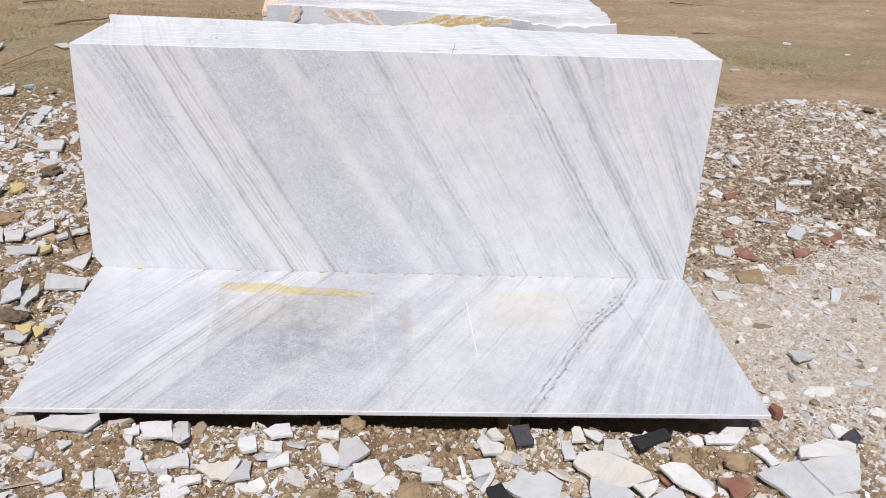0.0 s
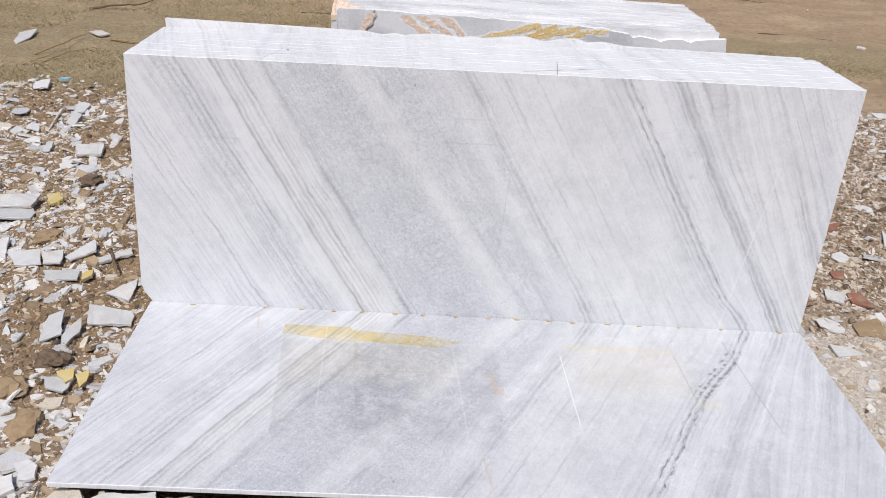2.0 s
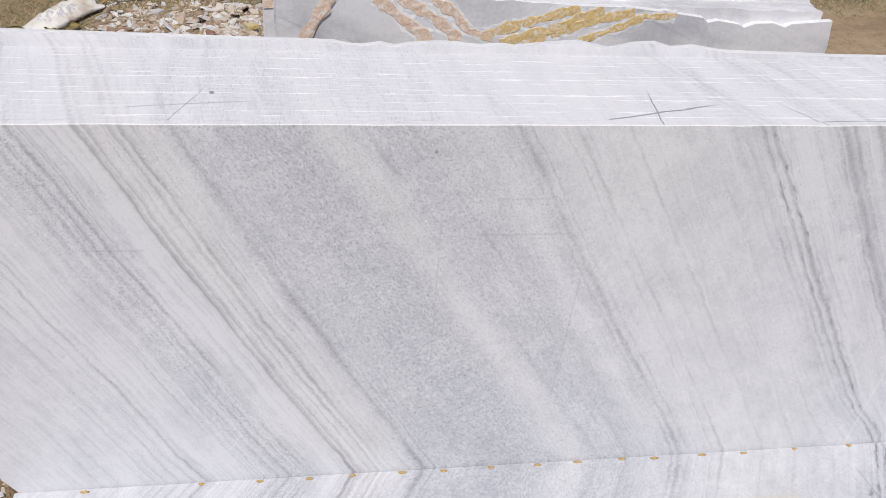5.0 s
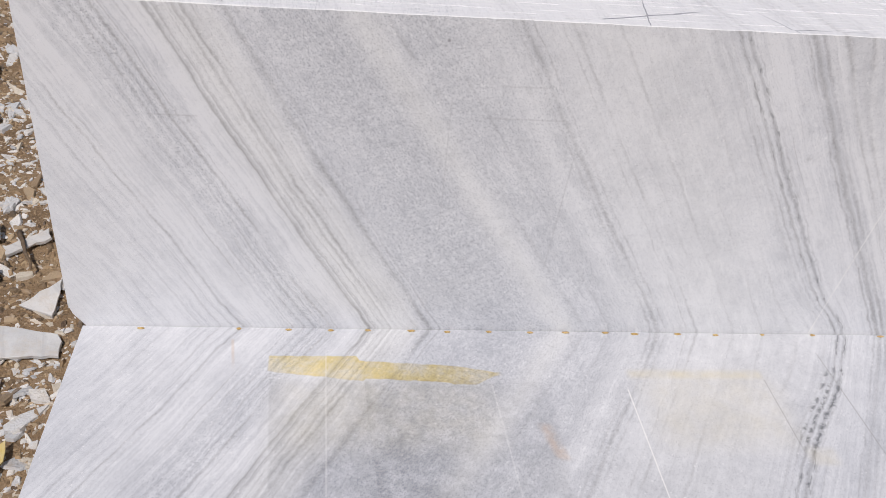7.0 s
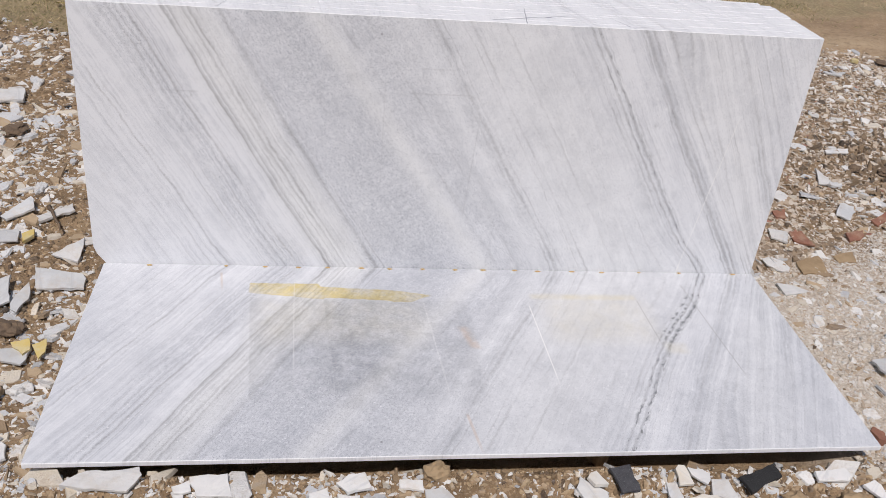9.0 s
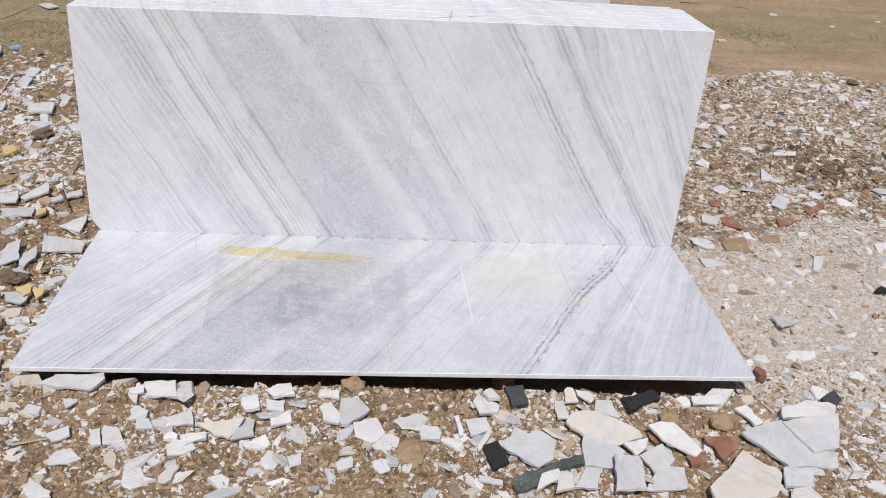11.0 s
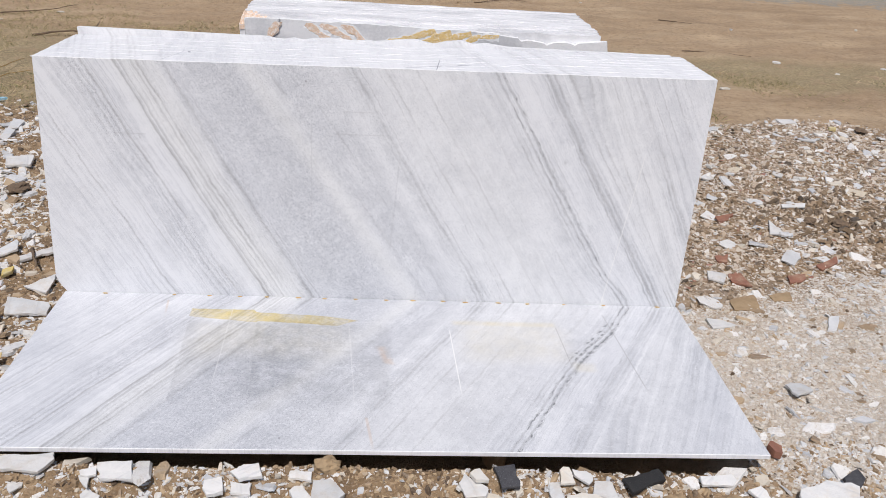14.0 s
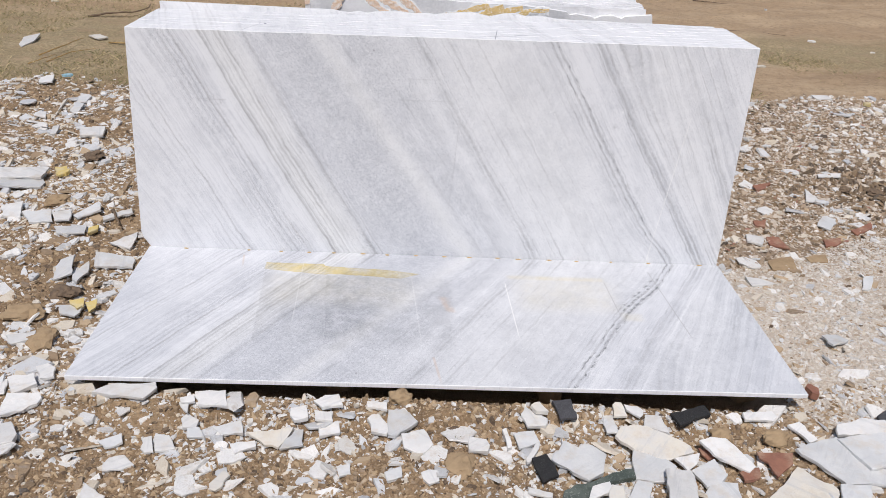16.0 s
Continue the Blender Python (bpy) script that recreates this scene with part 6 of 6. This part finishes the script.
for seed, (pts, rad, lab) in enumerate((([(-2.72, 6.55, 0.0), (-2.55, 6.68, 0.012), (-2.42, 6.72, 0.012), (-2.33, 6.86, 0.02), (-2.36, 7.02, 0.03)], 0.012, "curved dry stick lying in the grass"),
                                       ([(-3.3, 7.35, 0.0), (-2.95, 7.5, 0.015), (-2.8, 7.75, 0.02)], 0.010, "dry stick lying in the grass"),
                                       ([(-2.3, 5.78, 0.0), (-2.0, 5.68, 0.02), (-1.75, 5.58, 0.01), (-1.62, 5.5, 0.0)], 0.007, "thin dry stick beside the sack"),
                                       ([(-1.75, 5.75, 0.0), (-1.6, 5.85, 0.03), (-1.45, 5.75, 0.01)], 0.006, "forked dry twig in grass"),
                                       ([(-1.2, 6.9, 0.0), (-0.9, 6.85, 0.02), (-0.6, 6.6, 0.0)], 0.007, "thin dark twig on bare earth"),
                                       ([(-0.2, 7.6, 0.0), (0.2, 7.8, 0.03), (0.5, 7.9, 0.0)], 0.008, "thin dark twig on bare earth"),
                                       ([(-1.345, 3.00, 0.0), (-1.30, 2.90, 0.025), (-1.265, 2.83, 0.012)], 0.011, "short weathered wooden stick among chips"),
                                       ([(2.6, 7.2, 0.0), (2.9, 7.15, 0.015), (3.2, 7.1, 0.0)], 0.007, "thin dry twig on bare earth"),
                                       ([(2.8, 8.6, 0.0), (3.1, 8.4, 0.015)], 0.008, "thin dry twig on bare earth"),
                                       ([(0.9, 9.0, 0.0), (1.3, 9.2, 0.02), (1.5, 9.25, 0.0)], 0.009, "dry twig on bare earth"),
                                       ([(-2.612, 5.345, 0), (-2.510, 5.491, 0.03), (-2.464, 5.775, 0.02)], 0.007, "dry ochre root lying in the grass"),
                                       ([(-2.515, 5.222, 0), (-2.410, 5.380, 0.03), (-2.291, 5.543, 0.02)], 0.006, "dry ochre root lying in the grass"),
                                       ([(-2.606, 5.155, 0), (-2.525, 5.189, 0.03), (-2.498, 5.339, 0.02)], 0.006, "crooked dry twig lying in the grass"))):
    x0, y0, _ = pts[0]
    gz = float(ground_height(x0, y0))
    ob = thing("dry_twig", tube([(a - x0, b - y0, c) for a, b, c in pts], rad * 0.7, 60 + seed), THORN if seed == 2 or seed > 9 else WOOD, pose(x0, y0, gz + rad * 0.6), lab, "twig", "dry twigs", smooth=True)


def sack_mesh():
    bm = bmesh.new()
    nx, ny = 36, 14
    r = random.Random(9)
    for side in (1, -1):
        grid = []
        for a in range(nx + 1):
            u = -1 + 2 * a / nx
            w = 0.088 * (1 - 0.55 * max(0, -u) ** 1.5) * (1 - 0.15 * u * u)
            row = []
            for b in range(ny + 1):
                t = -1 + 2 * b / ny
                dome = math.sqrt(max(0, 1 - t * t)) * (1 - abs(u) ** 5) * (0.6 + 0.4 * math.sin(2.2 * u + 1.0))
                fold = 0.007 * math.sin(9 * u + 5 * t) + 0.005 * math.sin(21 * u - 9 * t) + 0.004 * math.sin(14 * t + 6 * u)
                z = (0.038 * dome + fold * dome) if side > 0 else -0.006 * dome
                row.append(bm.verts.new((0.27 * u + 0.01 * math.sin(7 * t), w * t + 0.02 * math.sin(2.5 * u), z + 0.006)))
            grid.append(row)
        for a in range(nx):
            for b in range(ny):
                f = (grid[a][b], grid[a + 1][b], grid[a + 1][b + 1], grid[a][b + 1])
                bm.faces.new(f if side > 0 else f[::-1])
    bmesh.ops.remove_doubles(bm, verts=bm.verts, dist=0.0005)
    return bm


thing("plastic_sack", sack_mesh(), SACK, pose(-1.60, 5.32, float(ground_height(-1.6, 5.32)) + 0.02, 6, -3, 52) @ Matrix.Scale(0.9, 4), "crumpled white woven plastic sack on the rubble", "sack", smooth=True)


def leaf(length, width, seed):
    r = random.Random(seed)
    bm = bmesh.new()
    n = 8
    rows = []
    for k in range(n + 1):
        t = k / n
        w = width * math.sin(math.pi * min(0.98, t * 0.96 + 0.03)) ** 0.8
        z = 0.25 * length * t * (1 - t) + r.uniform(-0.002, 0.002)
        rows.append([bm.verts.new((length * (t - 0.5), s * w, z + abs(s) * 0.25 * width)) for s in (-1, -0.5, 0, 0.5, 1)])
    for p, q in zip(rows, rows[1:]):
        for k in range(4):
            bm.faces.new((p[k], q[k], q[k + 1], p[k + 1]))
    bmesh.ops.solidify(bm, geom=list(bm.faces), thickness=0.0012)
    return bm


for k, (lx, ly, size, turn) in enumerate(((-1.73, 5.14, 0.11, 20), (-1.60, 5.18, 0.08, 110), (-1.50, 5.22, 0.07, 60), (-1.85, 5.10, 0.06, 150))):
    thing("dry_leaf", leaf(size, size * 0.32, k), DRY_LEAF, pose(lx, ly, float(ground_height(lx, ly)) + 0.02, 12, 8, turn), "curled yellow dry leaf on the rubble", "leaf", "dry leaves", smooth=True)


def weed(name, at, leaves, size, seed, label):
    r = random.Random(seed)
    top = new(name)
    top.location = (at[0], at[1], float(ground_height(*at)))
    tagged(top, label, "weed")
    for k in range(leaves):
        bm = leaf(size * r.uniform(0.6, 1.2), size * 0.2, seed + k)
        bmesh.ops.translate(bm, vec=(size * 0.6, 0, size * 0.1), verts=bm.verts)
        bmesh.ops.rotate(bm, cent=(0, 0, 0), matrix=Euler((0, -r.uniform(0.2, 1.1), 0)).to_matrix(), verts=bm.verts)
        bmesh.ops.rotate(bm, cent=(0, 0, 0), matrix=Euler((0, 0, r.uniform(0, 6.28))).to_matrix(), verts=bm.verts)
        part("leaf", bm, GREEN_LEAF, top)


weed("small_weed", (0.045, 1.635), 12, 0.018, 300, "tiny green weed between marble chips")
weed("small_weed", (2.25, 9.75), 26, 0.12, 400, "small dark green weed on bare earth")


def grass():
    """Short dry blades in loose tufts over the sward and the strips."""
    rng = np.random.default_rng(77)
    verts, faces = [], []
    def tuft(cx, cy, blades, spread, height):
        gz = float(ground_height(cx, cy))
        for _ in range(blades):
            bx, by = cx + rng.normal(0, spread), cy + rng.normal(0, spread)
            h = height * rng.uniform(0.4, 1.2)
            a = rng.uniform(0, 6.283)
            lx, ly = rng.normal(0, 0.9, 2) * h
            w = rng.uniform(0.0009, 0.0022)
            i = len(verts)
            dx, dy = math.cos(a) * w, math.sin(a) * w
            verts.extend([(bx - dx, by - dy, gz - 0.003), (bx + dx, by + dy, gz - 0.003), (bx + lx * 0.5 + dx * 0.7, by + ly * 0.5 + dy * 0.7, gz + h * 0.7), (bx + lx, by + ly, gz + h)])
            faces.extend([(i, i + 1, i + 2), (i, i + 2, i + 3)])
    n = 0
    while n < 4000:
        cx, cy = rng.uniform(-4.6, 1.2), rng.uniform(4.7, 8.0)
        patch = math.sin(2.3 * cx + 0.7 * cy) * math.sin(1.9 * cy - 0.8 * cx + 1.0) + 0.35 * math.sin(6.0 * cx + 4.0 * cy)
        if patch < -0.45 or cy > 7.2 - 0.5 * cx * 0.2 and rng.uniform() < 0.7 or cx > -0.4 and (cy < 5.9 or rng.uniform() < 0.5) or float(rubble_edge(np.array(cx), np.array(cy))) > 0.05:
            continue
        tuft(cx, cy, int(rng.integers(5, 11)), 0.045, 0.016 if cy > 6.0 else 0.02)
        n += 1
    for _ in range(900):
        cx = rng.uniform(1.5, 4.6)
        cy = 6.25 - 0.10 * (cx - 1.5) + rng.normal(0, 0.17)
        if math.sin(5.0 * cx + 2.0 * cy) + math.sin(11.0 * cx) * 0.4 > -0.2:
            tuft(cx, cy, int(rng.integers(4, 8)), 0.05, 0.018)
    for _ in range(120):
        tuft(rng.uniform(1.3, 2.2), rng.normal(5.15, 0.12), 6, 0.03, 0.03)
    me = bpy.data.meshes.new("dry_grass")
    me.from_pydata(verts, [], faces)
    me.materials.append(GRASS)
    tagged(new("dry_grass", me), "sparse short dry olive grass on bare earth", "grass", kind="stuff")


grass()

# pale stones strewn on the far earth
frng = random.Random(70)
for k in range(26):
    fx, fy = frng.uniform(-3.5, 5.0), frng.uniform(5.6, 9.6)
    if fx < 1.2 and fy < 6.2:
        continue
    piece("pale_stone", fx, fy, frng.uniform(0.012, 0.035), frng.uniform(0.008, 0.02), frng.uniform(0, 360), frng.choice((WHITE_PIECE, CREAM_PIECE, TAN_STONE)), "small pale stone on bare earth", 700 + k, 6, 1.3, (0, 0), 0.001)
